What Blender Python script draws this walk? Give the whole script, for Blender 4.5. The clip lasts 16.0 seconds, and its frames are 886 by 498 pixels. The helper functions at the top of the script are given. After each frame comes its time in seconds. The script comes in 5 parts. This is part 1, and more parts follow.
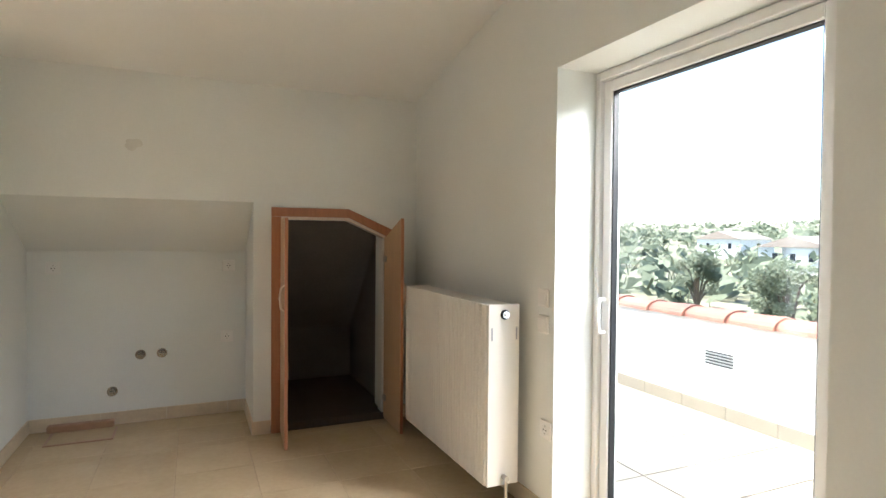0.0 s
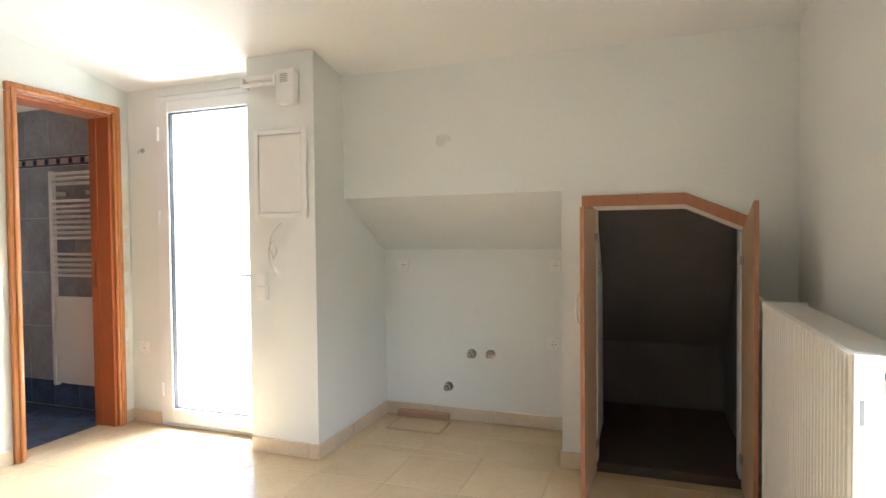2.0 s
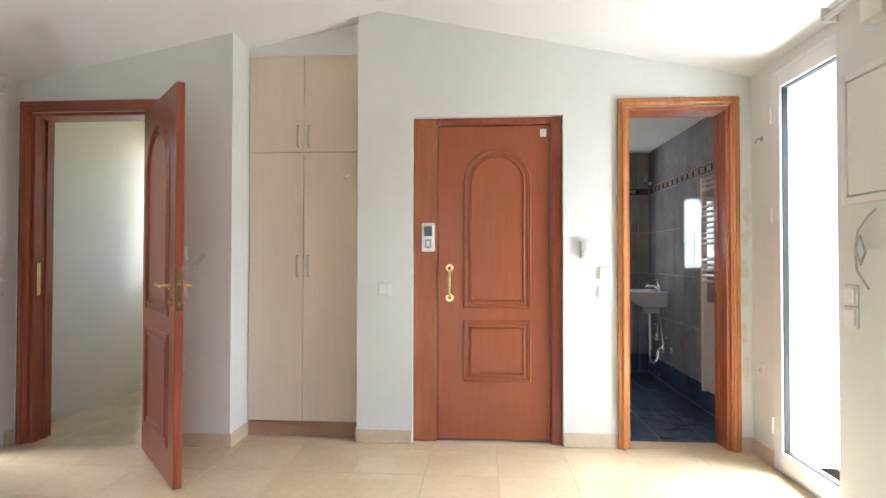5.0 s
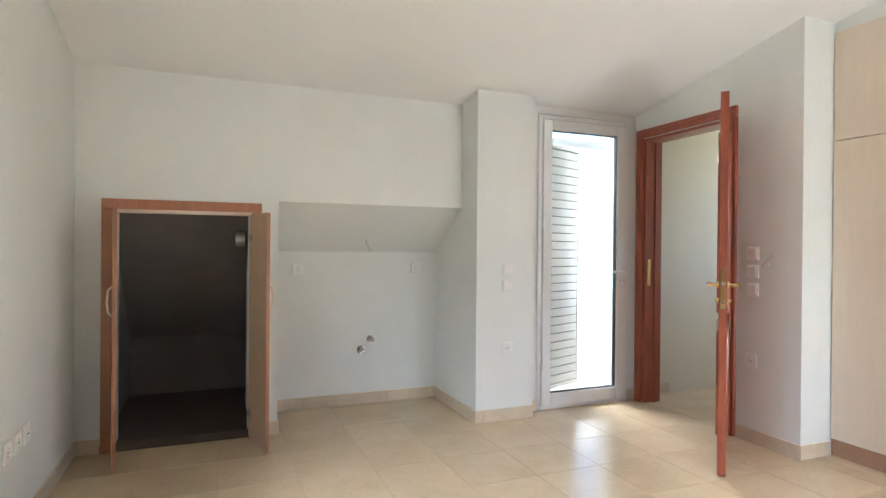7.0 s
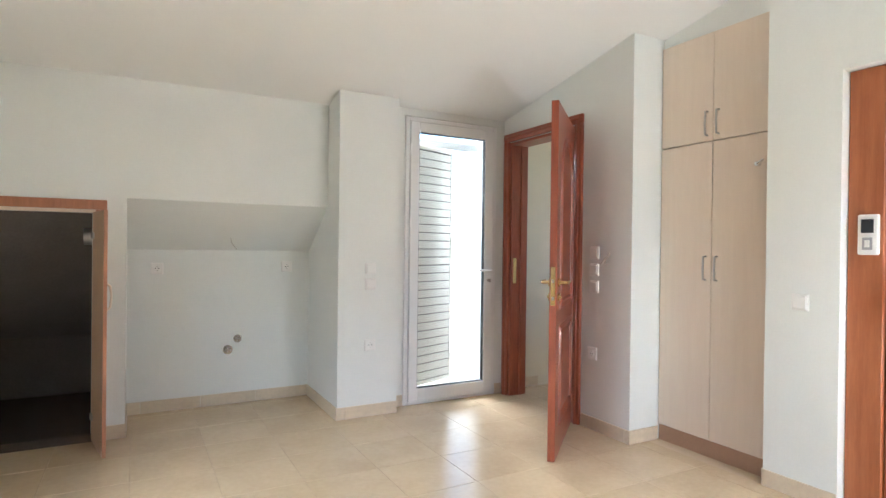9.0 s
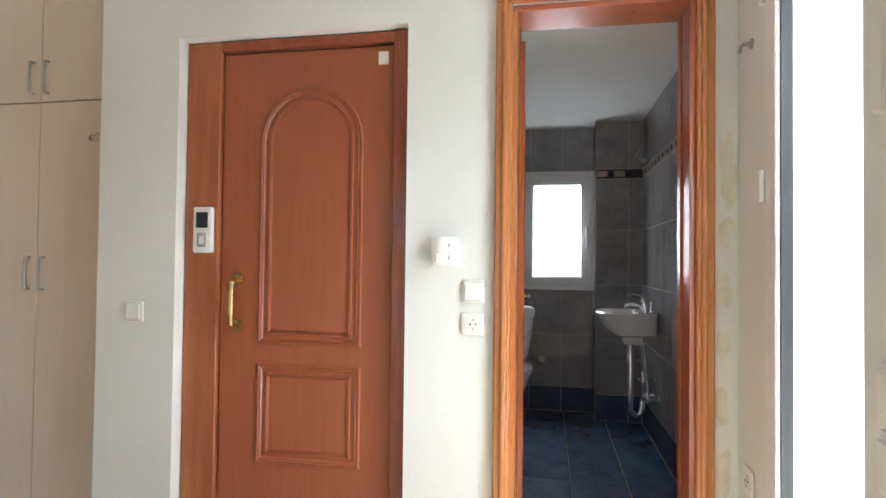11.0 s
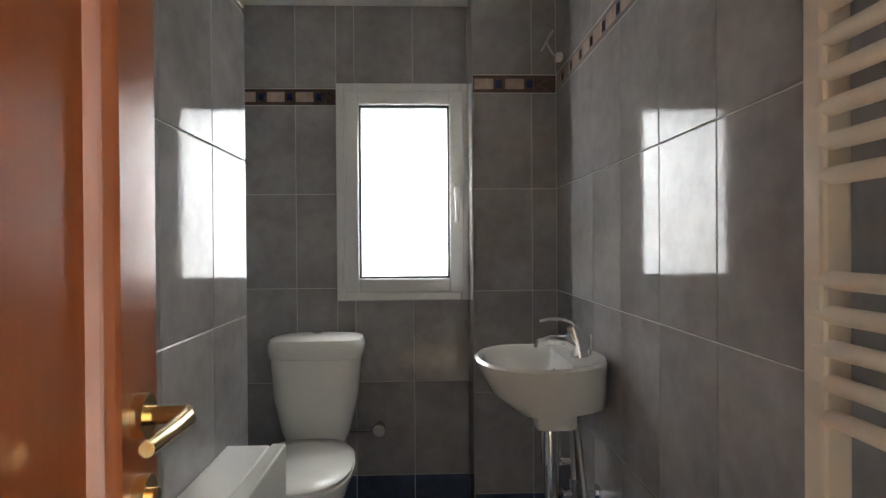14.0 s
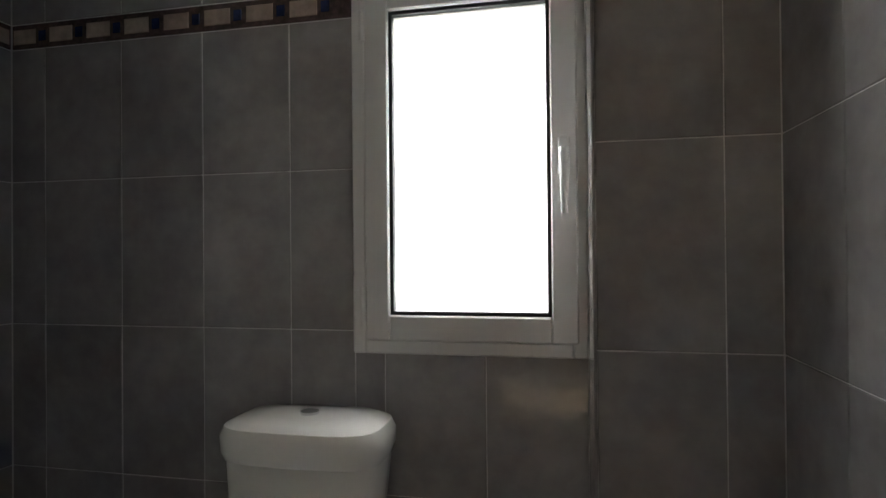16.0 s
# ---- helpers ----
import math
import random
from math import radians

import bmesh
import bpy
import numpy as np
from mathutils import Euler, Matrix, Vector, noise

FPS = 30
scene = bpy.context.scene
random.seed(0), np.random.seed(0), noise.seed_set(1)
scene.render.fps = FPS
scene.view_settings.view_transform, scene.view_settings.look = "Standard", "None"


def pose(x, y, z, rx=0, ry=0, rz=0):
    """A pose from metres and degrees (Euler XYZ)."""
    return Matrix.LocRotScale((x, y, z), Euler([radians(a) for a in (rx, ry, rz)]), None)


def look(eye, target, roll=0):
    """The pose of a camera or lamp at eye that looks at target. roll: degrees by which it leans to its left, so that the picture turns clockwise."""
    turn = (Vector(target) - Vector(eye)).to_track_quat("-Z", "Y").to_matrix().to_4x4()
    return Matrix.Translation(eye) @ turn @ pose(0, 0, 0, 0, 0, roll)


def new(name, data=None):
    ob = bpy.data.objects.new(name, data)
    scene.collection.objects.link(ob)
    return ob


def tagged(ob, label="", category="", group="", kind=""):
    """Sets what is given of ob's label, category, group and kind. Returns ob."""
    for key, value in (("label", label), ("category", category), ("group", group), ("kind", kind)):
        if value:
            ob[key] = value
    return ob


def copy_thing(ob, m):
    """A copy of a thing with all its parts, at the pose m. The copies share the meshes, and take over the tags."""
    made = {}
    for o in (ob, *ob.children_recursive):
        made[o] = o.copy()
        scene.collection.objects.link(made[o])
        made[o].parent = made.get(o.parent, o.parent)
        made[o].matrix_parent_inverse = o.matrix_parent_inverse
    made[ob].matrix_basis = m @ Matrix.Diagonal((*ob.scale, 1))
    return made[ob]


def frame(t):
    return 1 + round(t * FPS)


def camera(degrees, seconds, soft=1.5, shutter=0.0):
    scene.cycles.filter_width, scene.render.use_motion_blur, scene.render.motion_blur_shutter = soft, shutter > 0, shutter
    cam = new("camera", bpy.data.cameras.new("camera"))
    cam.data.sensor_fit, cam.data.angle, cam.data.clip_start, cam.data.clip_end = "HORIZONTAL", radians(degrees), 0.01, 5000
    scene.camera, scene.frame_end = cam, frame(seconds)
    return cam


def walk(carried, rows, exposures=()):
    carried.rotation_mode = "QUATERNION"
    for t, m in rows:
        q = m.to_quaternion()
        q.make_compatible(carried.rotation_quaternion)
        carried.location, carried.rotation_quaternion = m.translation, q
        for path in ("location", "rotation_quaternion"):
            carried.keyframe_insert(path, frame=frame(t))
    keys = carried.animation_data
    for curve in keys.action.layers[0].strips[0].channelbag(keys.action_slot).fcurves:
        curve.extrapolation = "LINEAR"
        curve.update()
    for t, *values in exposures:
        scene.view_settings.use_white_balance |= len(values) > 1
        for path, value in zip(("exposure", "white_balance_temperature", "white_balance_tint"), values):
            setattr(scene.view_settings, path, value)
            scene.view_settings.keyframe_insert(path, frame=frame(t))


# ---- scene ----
cam = camera(76.2, 16.0)
PATH = [
    (0, (2.624, 0.121, 1.297), (3.433, 1.949, 1.254), 0.5),
    (0.5, (2.765, 0.286, 1.31), (3.336, 2.202, 1.253), 0.2),
    (1, (2.993, 0.409, 1.318), (3.23, 2.394, 1.258), -0.2),
    (1.5, (3.215, 0.65, 1.293), (2.887, 3.895, 1.2), -0.4),
    (2, (3.407, 0.83, 1.278), (2.734, 2.713, 1.229), -0.6),
    (2.5, (3.656, 1.01, 1.24), (2.453, 2.607, 1.234), -1.0),
    (3, (3.756, 1.23, 1.203), (2.216, 2.506, 1.212), -1.0),
    (5.5, (3.474, 2.356, 1.172), (1.603, 1.648, 1.195), 0.4),
    (6, (3.365, 2.522, 1.21), (1.847, 1.22, 1.216), 0.5),
    (6.5, (3.421, 2.665, 1.206), (2.271, 1.028, 1.208), 0.6),
    (7, (3.357, 2.869, 1.223), (2.606, 1.015, 1.216), 0.5),
    (7.5, (3.255, 3.006, 1.267), (2.825, 1.053, 1.236), 0.3),
    (8, (3.128, 3.1, 1.267), (2.791, 1.129, 1.231), 0.3),
    (8.5, (2.944, 3.145, 1.251), (2.509, 1.193, 1.225), 0.4),
    (9, (2.923, 3.153, 1.23), (1.965, 1.397, 1.221), 0.7),
    (9.5, (2.851, 3.158, 1.244), (1.401, 1.78, 1.229), 0.7),
    (10, (2.66, 3.186, 1.191), (0.905, 2.227, 1.2), 0.9),
    (12.5, (0.911, 3.186, 1.21), (-1.089, 3.173, 1.224), 0.1),
    (13, (0.556, 3.272, 1.216), (-1.443, 3.317, 1.215), -0.1),
    (13.5, (0.241, 3.336, 1.207), (-1.758, 3.397, 1.202), -0.5),
    (14, (-0.095, 3.346, 1.209), (-2.094, 3.414, 1.198), -0.4),
    (14.5, (-0.419, 3.379, 1.202), (-2.418, 3.449, 1.194), -0.3),
    (15, (-0.721, 3.441, 1.198), (-2.721, 3.493, 1.201), -0.4),
    (15.5, (-0.976, 3.468, 1.196), (-2.972, 3.353, 1.219), -0.5),
    (16, (-1.227, 3.481, 1.221), (-3.186, 3.075, 1.236), -0.5),
]
EXPOSURE = [(0, 2.2, 6050, 10), (1.5, 2.7, 5880, 10), (2.5, 2.7, 5800, 10), (3, 2.4, 5720, 10), (5.5, 2.55, 5650, 10), (8, 2.8, 5580, 10), (9.5, 2.6, 5600, 10), (10, 2.4, 5700, 10), (12.5, 2.05, 5850, 10), (13.5, 2.4, 6350, 10), (14.5, 2.4, 6380, 10), (15.3, 2.4, 6420, 10), (16, 1.85, 6450, 10)]
walk(cam, [(t, look(eye, target, roll)) for t, eye, target, roll in PATH], EXPOSURE)


# ---- world, sun, exposure ----
SUN_ELEV, SUN_AZ = 56.0, -24.0      # degrees; azimuth from +y towards +x
world = bpy.data.worlds.new("sky")
scene.world = world
world.use_nodes = True
wn = world.node_tree.nodes
sky = wn.new("ShaderNodeTexSky")
sky.sky_type = 'NISHITA'
sky.sun_disc = False
sky.sun_elevation = radians(SUN_ELEV)
sky.sun_rotation = radians(SUN_AZ)
world.node_tree.links.new(sky.outputs[0], wn["Background"].inputs[0])
wn["Background"].inputs[1].default_value = 0.14

sun_data = bpy.data.lights.new("sun", 'SUN')
sun_data.energy, sun_data.angle, sun_data.color = 3.6, radians(0.6), (1.0, 0.95, 0.88)
sun = new("sun", sun_data)
sd_ = Vector((math.sin(radians(SUN_AZ)) * math.cos(radians(SUN_ELEV)), math.cos(radians(SUN_AZ)) * math.cos(radians(SUN_ELEV)), math.sin(radians(SUN_ELEV))))
sun.matrix_world = look(sd_ * 20, (0, 0, 0))


def fill_lamp(name, eye, target, w_, h_, watts):
    """Area lamp added outside an opening, to bring in extra daylight."""
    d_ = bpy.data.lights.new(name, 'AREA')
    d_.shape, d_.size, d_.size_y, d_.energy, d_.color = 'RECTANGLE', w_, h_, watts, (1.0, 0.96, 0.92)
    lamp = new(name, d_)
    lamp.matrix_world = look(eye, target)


fill_lamp("sky_light_terrace", (4.95, 1.62, 2.55), (3.2, 1.62, 0.9), 1.5, 0.8, 80)
fill_lamp("sky_light_north", (0.74, 4.75, 2.75), (1.2, 2.6, 0.6), 0.9, 0.9, 68)
# added low lamp: sunlight bounced off the terrace up to the ceiling
fill_lamp("terrace_light_north", (0.74, 4.42, 0.06), (0.85, 3.75, 2.2), 0.8, 0.4, 11)
fill_lamp("sky_light_south", (0.68, -2.35, 3.0), (1.4, 0.6, 0.9), 1.6, 1.3, 88)
fill_lamp("sky_light_bathroom", (-3.55, 3.255, 2.65), (-1.7, 3.255, 0.7), 1.4, 1.1, 84)
# added lamp behind an unseen opening, only to brighten the stair hall
fill_lamp("sky_light_stair", (-1.85, -0.33, 1.75), (-0.6, -0.7, 0.9), 0.7, 0.9, 0.35)


# ---- materials ----
def material(name, base, rough=0.5, metal=0.0, vary=0.06, scale=3.0, fine=60.0, bump=0.1, dark=None, coat=0.0, stretch=None, piece=0.0, spec=0.5):
    """A surface with two scales of colour change, bump, and a change from piece to piece."""
    m = bpy.data.materials.new(name)
    m.use_nodes = True
    nt = m.node_tree
    n, l = nt.nodes, nt.links
    b = n["Principled BSDF"]
    co = n.new("ShaderNodeTexCoord")
    mp = n.new("ShaderNodeMapping")
    l.new(co.outputs["Object"], mp.inputs["Vector"])
    if stretch:
        mp.inputs["Scale"].default_value = stretch
    info = n.new("ShaderNodeObjectInfo")
    off = n.new("ShaderNodeVectorMath")
    off.operation = 'MULTIPLY_ADD'
    if piece > 0:
        l.new(info.outputs["Random"], off.inputs[0])
        off.inputs[1].default_value = (37.0, 19.0, 53.0)
    l.new(mp.outputs[0], off.inputs[2])
    big = n.new("ShaderNodeTexNoise")
    big.inputs["Scale"].default_value, big.inputs["Detail"].default_value, big.inputs["Roughness"].default_value = scale, 5.0, 0.6
    small = n.new("ShaderNodeTexNoise")
    small.inputs["Scale"].default_value, small.inputs["Detail"].default_value = fine, 3.0
    l.new(off.outputs[0], big.inputs["Vector"])
    l.new(off.outputs[0], small.inputs["Vector"])
    add = n.new("ShaderNodeMath")
    add.operation = 'MULTIPLY_ADD'
    add.inputs[1].default_value = 0.4
    l.new(small.outputs["Fac"], add.inputs[0])
    l.new(big.outputs["Fac"], add.inputs[2])
    ramp = n.new("ShaderNodeValToRGB")
    low = dark or tuple(c * (1 - vary * 2) for c in base)
    high = tuple(min(1, c * (1 + vary)) for c in base)
    ramp.color_ramp.elements[0].position, ramp.color_ramp.elements[0].color = 0.45, (*low, 1)
    ramp.color_ramp.elements[1].position, ramp.color_ramp.elements[1].color = 0.95, (*high, 1)
    l.new(add.outputs[0], ramp.inputs[0])
    col = ramp.outputs[0]
    if piece > 0:
        hs = n.new("ShaderNodeHueSaturation")
        mr = n.new("ShaderNodeMapRange")
        mr.inputs["To Min"].default_value, mr.inputs["To Max"].default_value = 1 - piece, 1 + piece
        l.new(info.outputs["Random"], mr.inputs["Value"])
        l.new(mr.outputs[0], hs.inputs["Value"])
        l.new(col, hs.inputs["Color"])
        col = hs.outputs[0]
    l.new(col, b.inputs["Base Color"])
    rr = n.new("ShaderNodeMapRange")
    rr.inputs["To Min"].default_value, rr.inputs["To Max"].default_value = max(0.02, rough * 0.8), min(1, rough * 1.2)
    l.new(big.outputs["Fac"], rr.inputs["Value"])
    l.new(rr.outputs[0], b.inputs["Roughness"])
    b.inputs["Metallic"].default_value = metal
    b.inputs["Coat Weight"].default_value = coat
    b.inputs["Coat Roughness"].default_value = 0.12
    b.inputs["Specular IOR Level"].default_value = spec
    if bump > 0:
        bp = n.new("ShaderNodeBump")
        bp.inputs["Strength"].default_value, bp.inputs["Distance"].default_value = bump, 0.004
        l.new(add.outputs[0], bp.inputs["Height"])
        l.new(bp.outputs[0], b.inputs["Normal"])
    return m


WALL = material("wall_paint", (0.77, 0.785, 0.752), 0.75, vary=0.025, scale=1.3, fine=90, bump=0.12)
CEIL = material("ceiling_paint", (0.80, 0.80, 0.775), 0.8, vary=0.02, scale=1.0, fine=80, bump=0.1)
OUTW = material("render_white", (0.74, 0.73, 0.70), 0.85, vary=0.04, scale=2, fine=120, bump=0.3)
# closet plaster: the shade inside is put into this dark grey
CAVE = material("shade_dark_plaster", (0.19, 0.17, 0.155), 0.9, vary=0.12, scale=2, fine=60, bump=0.4)
FLOOR = material("floor_tile", (0.60, 0.475, 0.305), 0.2, vary=0.07, scale=2.2, fine=35, bump=0.02, dark=(0.53, 0.41, 0.255), piece=0.02)
GROUT = material("grout_beige", (0.50, 0.385, 0.245), 0.9)
BASE = material("skirting_tile", (0.66, 0.55, 0.40), 0.35, vary=0.06, scale=5, fine=40, bump=0.03, piece=0.03)
TGROUT = material("terrace_joint", (0.05, 0.042, 0.035), 0.9)
TERR = material("terrace_tile", (0.29, 0.25, 0.195), 0.6, vary=0.08, scale=3, piece=0.04)
MAHOG = material("mahogany", (0.30, 0.075, 0.035), 0.35, vary=0.2, scale=4, fine=30, bump=0.05, dark=(0.20, 0.042, 0.02), coat=0.35, stretch=(9, 9, 0.7))
ARMOR = material("red_brown_veneer", (0.33, 0.095, 0.036), 0.42, vary=0.1, scale=4, fine=40, bump=0.04, dark=(0.305, 0.083, 0.031), coat=0.15, stretch=(9, 9, 0.7))
ARMORF = material("orange_brown_veneer", (0.37, 0.125, 0.045), 0.4, vary=0.15, scale=4, fine=40, bump=0.04, dark=(0.29, 0.085, 0.03), stretch=(9, 9, 0.6))
LEAFM = material("red_oak_veneer", (0.37, 0.105, 0.034), 0.3, vary=0.1, scale=3, fine=25, bump=0.02, dark=(0.34, 0.094, 0.03), coat=0.2, stretch=(10, 10, 0.6))
OAK = material("orange_oak", (0.47, 0.185, 0.055), 0.28, vary=0.03, scale=3, fine=25, bump=0.0, dark=(0.45, 0.173, 0.051), coat=0.15, stretch=(7, 7, 0.5))
MAPLE = material("maple_laminate", (0.72, 0.615, 0.50), 0.4, vary=0.03, scale=4, fine=30, bump=0.02, dark=(0.70, 0.59, 0.475), stretch=(10, 10, 0.8))
BEECH = material("beech_laminate", (0.58, 0.40, 0.25), 0.45, vary=0.08, scale=5, fine=40, bump=0.02, dark=(0.50, 0.33, 0.195), stretch=(12, 12, 0.8))
CHERRY = material("cherry_edge", (0.43, 0.185, 0.095), 0.4, vary=0.1, scale=5, bump=0.03, stretch=(10, 10, 0.8))
PLINTH = material("plinth_brown", (0.40, 0.24, 0.15), 0.5)
WHITEL = material("white_lacquer", (0.80, 0.78, 0.73), 0.35, vary=0.015, bump=0.01)
ALU = material("white_aluminium", (0.80, 0.80, 0.79), 0.3, vary=0.012, bump=0.0)
SHUT = material("shutter_paint", (0.86, 0.84, 0.79), 0.5, vary=0.03, bump=0.02)
# darker copy of the white aluminium: the cross bar's shading as colour
ALU_SHADED = material("white_aluminium_shaded", (0.66, 0.66, 0.66), 0.45, vary=0.02, bump=0.0)
PLAST = material("white_plastic", (0.82, 0.81, 0.78), 0.35, vary=0.01, bump=0.0)
CABLE = material("old_white_cable", (0.55, 0.54, 0.50), 0.5, vary=0.05, bump=0.0)
GREYP = material("grey_plastic", (0.35, 0.35, 0.36), 0.5, bump=0.0)
BLACK = material("black_rubber", (0.015, 0.015, 0.016), 0.6, bump=0.0)
SCREEN = material("dark_screen", (0.03, 0.035, 0.045), 0.12, bump=0.0)
RADW = material("radiator_enamel", (0.80, 0.77, 0.71), 0.35, vary=0.015, bump=0.0)
RAILW = material("rail_enamel", (0.72, 0.67, 0.59), 0.3, vary=0.015, bump=0.0)
CHROME = material("chrome", (0.75, 0.75, 0.76), 0.1, 1.0, vary=0.02, bump=0.0)
BRASS = material("brass", (0.78, 0.58, 0.28), 0.22, 1.0, vary=0.04, bump=0.0)
PIPEM = material("tarnished_chrome", (0.38, 0.36, 0.33), 0.25, 1.0, vary=0.15, scale=30, bump=0.02)
STEEL = material("dull_steel", (0.5, 0.48, 0.45), 0.35, 1.0, vary=0.08, bump=0.02)
CERAM = material("ceramic", (0.80, 0.79, 0.75), 0.08, vary=0.01, bump=0.0, coat=0.4)
GREYT = material("grey_wall_tile", (0.37, 0.357, 0.352), 0.06, vary=0.14, scale=4, fine=22, bump=0.012, dark=(0.265, 0.253, 0.252), piece=0.05, spec=0.2, stretch=(1, 1, 0.6))
BLUET = material("blue_floor_tile", (0.085, 0.115, 0.19), 0.2, vary=0.2, scale=6, fine=40, bump=0.03, dark=(0.04, 0.057, 0.105), piece=0.12)
BGROUT = material("tile_grout", (0.74, 0.74, 0.72), 0.9)
BANDC = material("band_cream", (0.55, 0.43, 0.36), 0.25, vary=0.15, scale=20, piece=0.08)
BANDB = material("band_brown", (0.10, 0.06, 0.055), 0.3, vary=0.3, scale=60)
BANDN = material("band_blue", (0.03, 0.045, 0.13), 0.2, vary=0.2, scale=30)
PATCH = material("grey_filler", (0.70, 0.70, 0.65), 0.9, vary=0.06, scale=14, bump=0.3)
HALLW = material("cream_wall_paint", (0.74, 0.68, 0.54), 0.8, vary=0.03, scale=1.5, fine=90, bump=0.1)
STAIN = material("filler_stain", (0.73, 0.70, 0.60), 0.9, vary=0.08, scale=14, bump=0.3)
CLAY = material("clay_roof_tile", (0.30, 0.125, 0.085), 0.8, vary=0.15, scale=6, piece=0.1)
ROOFP = material("faded_roof_tile", (0.40, 0.31, 0.25), 0.8, vary=0.12, scale=3)
LEAF = material("leaves", (0.125, 0.14, 0.075), 0.7, vary=0.35, scale=3, fine=12, bump=0.0, dark=(0.08, 0.095, 0.05))
BARK = material("bark", (0.12, 0.085, 0.06), 0.9, vary=0.3, scale=8, bump=0.5)
LAND = material("dry_land", (0.30, 0.26, 0.17), 0.95, vary=0.3, scale=0.02, fine=0.3, bump=0.0, dark=(0.08, 0.10, 0.045))
# closet floor brown, taken down to carry the closet's shade
STEP = material("closet_floor_shade_dark", (0.07, 0.05, 0.036), 0.8, vary=0.15)


def glass_material():
    m = bpy.data.materials.new("clear_glass")
    m.use_nodes = True
    n, l = m.node_tree.nodes, m.node_tree.links
    n.remove(n["Principled BSDF"])
    tr, gl, mix = n.new("ShaderNodeBsdfTransparent"), n.new("ShaderNodeBsdfGlossy"), n.new("ShaderNodeMixShader")
    mix.inputs[0].default_value = 0.03
    gl.inputs["Roughness"].default_value = 0.02
    tr.inputs["Color"].default_value = (0.95, 0.97, 0.96, 1)
    l.new(tr.outputs[0], mix.inputs[1])
    l.new(gl.outputs[0], mix.inputs[2])
    l.new(mix.outputs[0], n["Material Output"].inputs["Surface"])
    return m


def frosted_material():
    m = bpy.data.materials.new("frosted_glass")
    m.use_nodes = True
    n, l = m.node_tree.nodes, m.node_tree.links
    n.remove(n["Principled BSDF"])
    tl, gl, mix = n.new("ShaderNodeBsdfTranslucent"), n.new("ShaderNodeBsdfGlossy"), n.new("ShaderNodeMixShader")
    tp, half = n.new("ShaderNodeBsdfTransparent"), n.new("ShaderNodeMixShader")
    half.inputs[0].default_value = 0.35
    l.new(tl.outputs[0], half.inputs[1])
    l.new(tp.outputs[0], half.inputs[2])
    tl.inputs["Color"].default_value = (0.95, 0.96, 0.96, 1)
    gl.inputs["Roughness"].default_value = 0.2
    mix.inputs[0].default_value = 0.06
    l.new(half.outputs[0], mix.inputs[1])
    l.new(gl.outputs[0], mix.inputs[2])
    l.new(mix.outputs[0], n["Material Output"].inputs["Surface"])
    return m


GLASS, FROST = glass_material(), frosted_material()


# ---- mesh tools ----
def box(bm, x0, x1, y0, y1, z0, z1, bevel=0.0, seg=1):
    r = bmesh.ops.create_cube(bm, size=1.0, matrix=Matrix.Translation(((x0 + x1) / 2, (y0 + y1) / 2, (z0 + z1) / 2)) @ Matrix.Diagonal((abs(x1 - x0), abs(y1 - y0), abs(z1 - z0), 1)))
    if bevel > 0:
        es = list({e for v in r["verts"] for e in v.link_edges})
        bmesh.ops.bevel(bm, geom=es, offset=bevel, segments=seg, affect='EDGES', profile=0.5)


def prism(bm, pts, axis, a, b):
    """A polygon of 2D points pulled along an axis from a to b. The points' two coordinates are the other axes in order."""
    def put(p, v):
        return {"x": (v, p[0], p[1]), "y": (p[0], v, p[1]), "z": (p[0], p[1], v)}[axis]
    lo = [bm.verts.new(put(p, a)) for p in pts]
    hi = [bm.verts.new(put(p, b)) for p in pts]
    bm.faces.new(lo)
    bm.faces.new(hi)
    for i in range(len(pts)):
        j = (i + 1) % len(pts)
        bm.faces.new((lo[i], lo[j], hi[j], hi[i]))


def tube(bm, path, r, n=10, closed=False):
    """A round bar along a path; r is one radius or one for each point."""
    path = [Vector(p) for p in path]
    rings = []
    prev = None
    for i, p in enumerate(path):
        if closed:
            d = path[(i + 1) % len(path)] - path[i - 1]
        else:
            d = path[min(i + 1, len(path) - 1)] - path[max(i - 1, 0)]
        d.normalize()
        u = prev - d * prev.dot(d) if prev is not None else d.orthogonal()
        if u.length < 1e-6:
            u = d.orthogonal()
        u.normalize()
        prev = u
        w = d.cross(u)
        rad = r[i] if isinstance(r, (list, tuple)) else r
        rings.append([bm.verts.new(p + (u * math.cos(2 * math.pi * k / n) + w * math.sin(2 * math.pi * k / n)) * rad) for k in range(n)])
    m = len(rings)
    for i in range(m if closed else m - 1):
        a, b = rings[i], rings[(i + 1) % m]
        for k in range(n):
            bm.faces.new((a[k], a[(k + 1) % n], b[(k + 1) % n], b[k]))
    if not closed:
        bm.faces.new(rings[0])
        bm.faces.new(rings[-1])


def loft(bm, rings, caps=True):
    """Skin between rings of points with equal counts."""
    rs = [[bm.verts.new(p) for p in ring] for ring in rings]
    n = len(rs[0])
    for a, b in zip(rs, rs[1:]):
        for k in range(n):
            bm.faces.new((a[k], a[(k + 1) % n], b[(k + 1) % n], b[k]))
    if caps:
        bm.faces.new(rs[0])
        bm.faces.new(rs[-1])


def finish(bm, name, mat, parent=None, smooth=False):
    bmesh.ops.recalc_face_normals(bm, faces=bm.faces)
    me = bpy.data.meshes.new(name)
    bm.to_mesh(me)
    bm.free()
    me.materials.append(mat)
    if smooth:
        me.polygons.foreach_set("use_smooth", [True] * len(me.polygons))
        me.set_sharp_from_angle(angle=radians(40))
    ob = new(name, me)
    if parent is not None:
        adopt(ob, parent)
    return ob


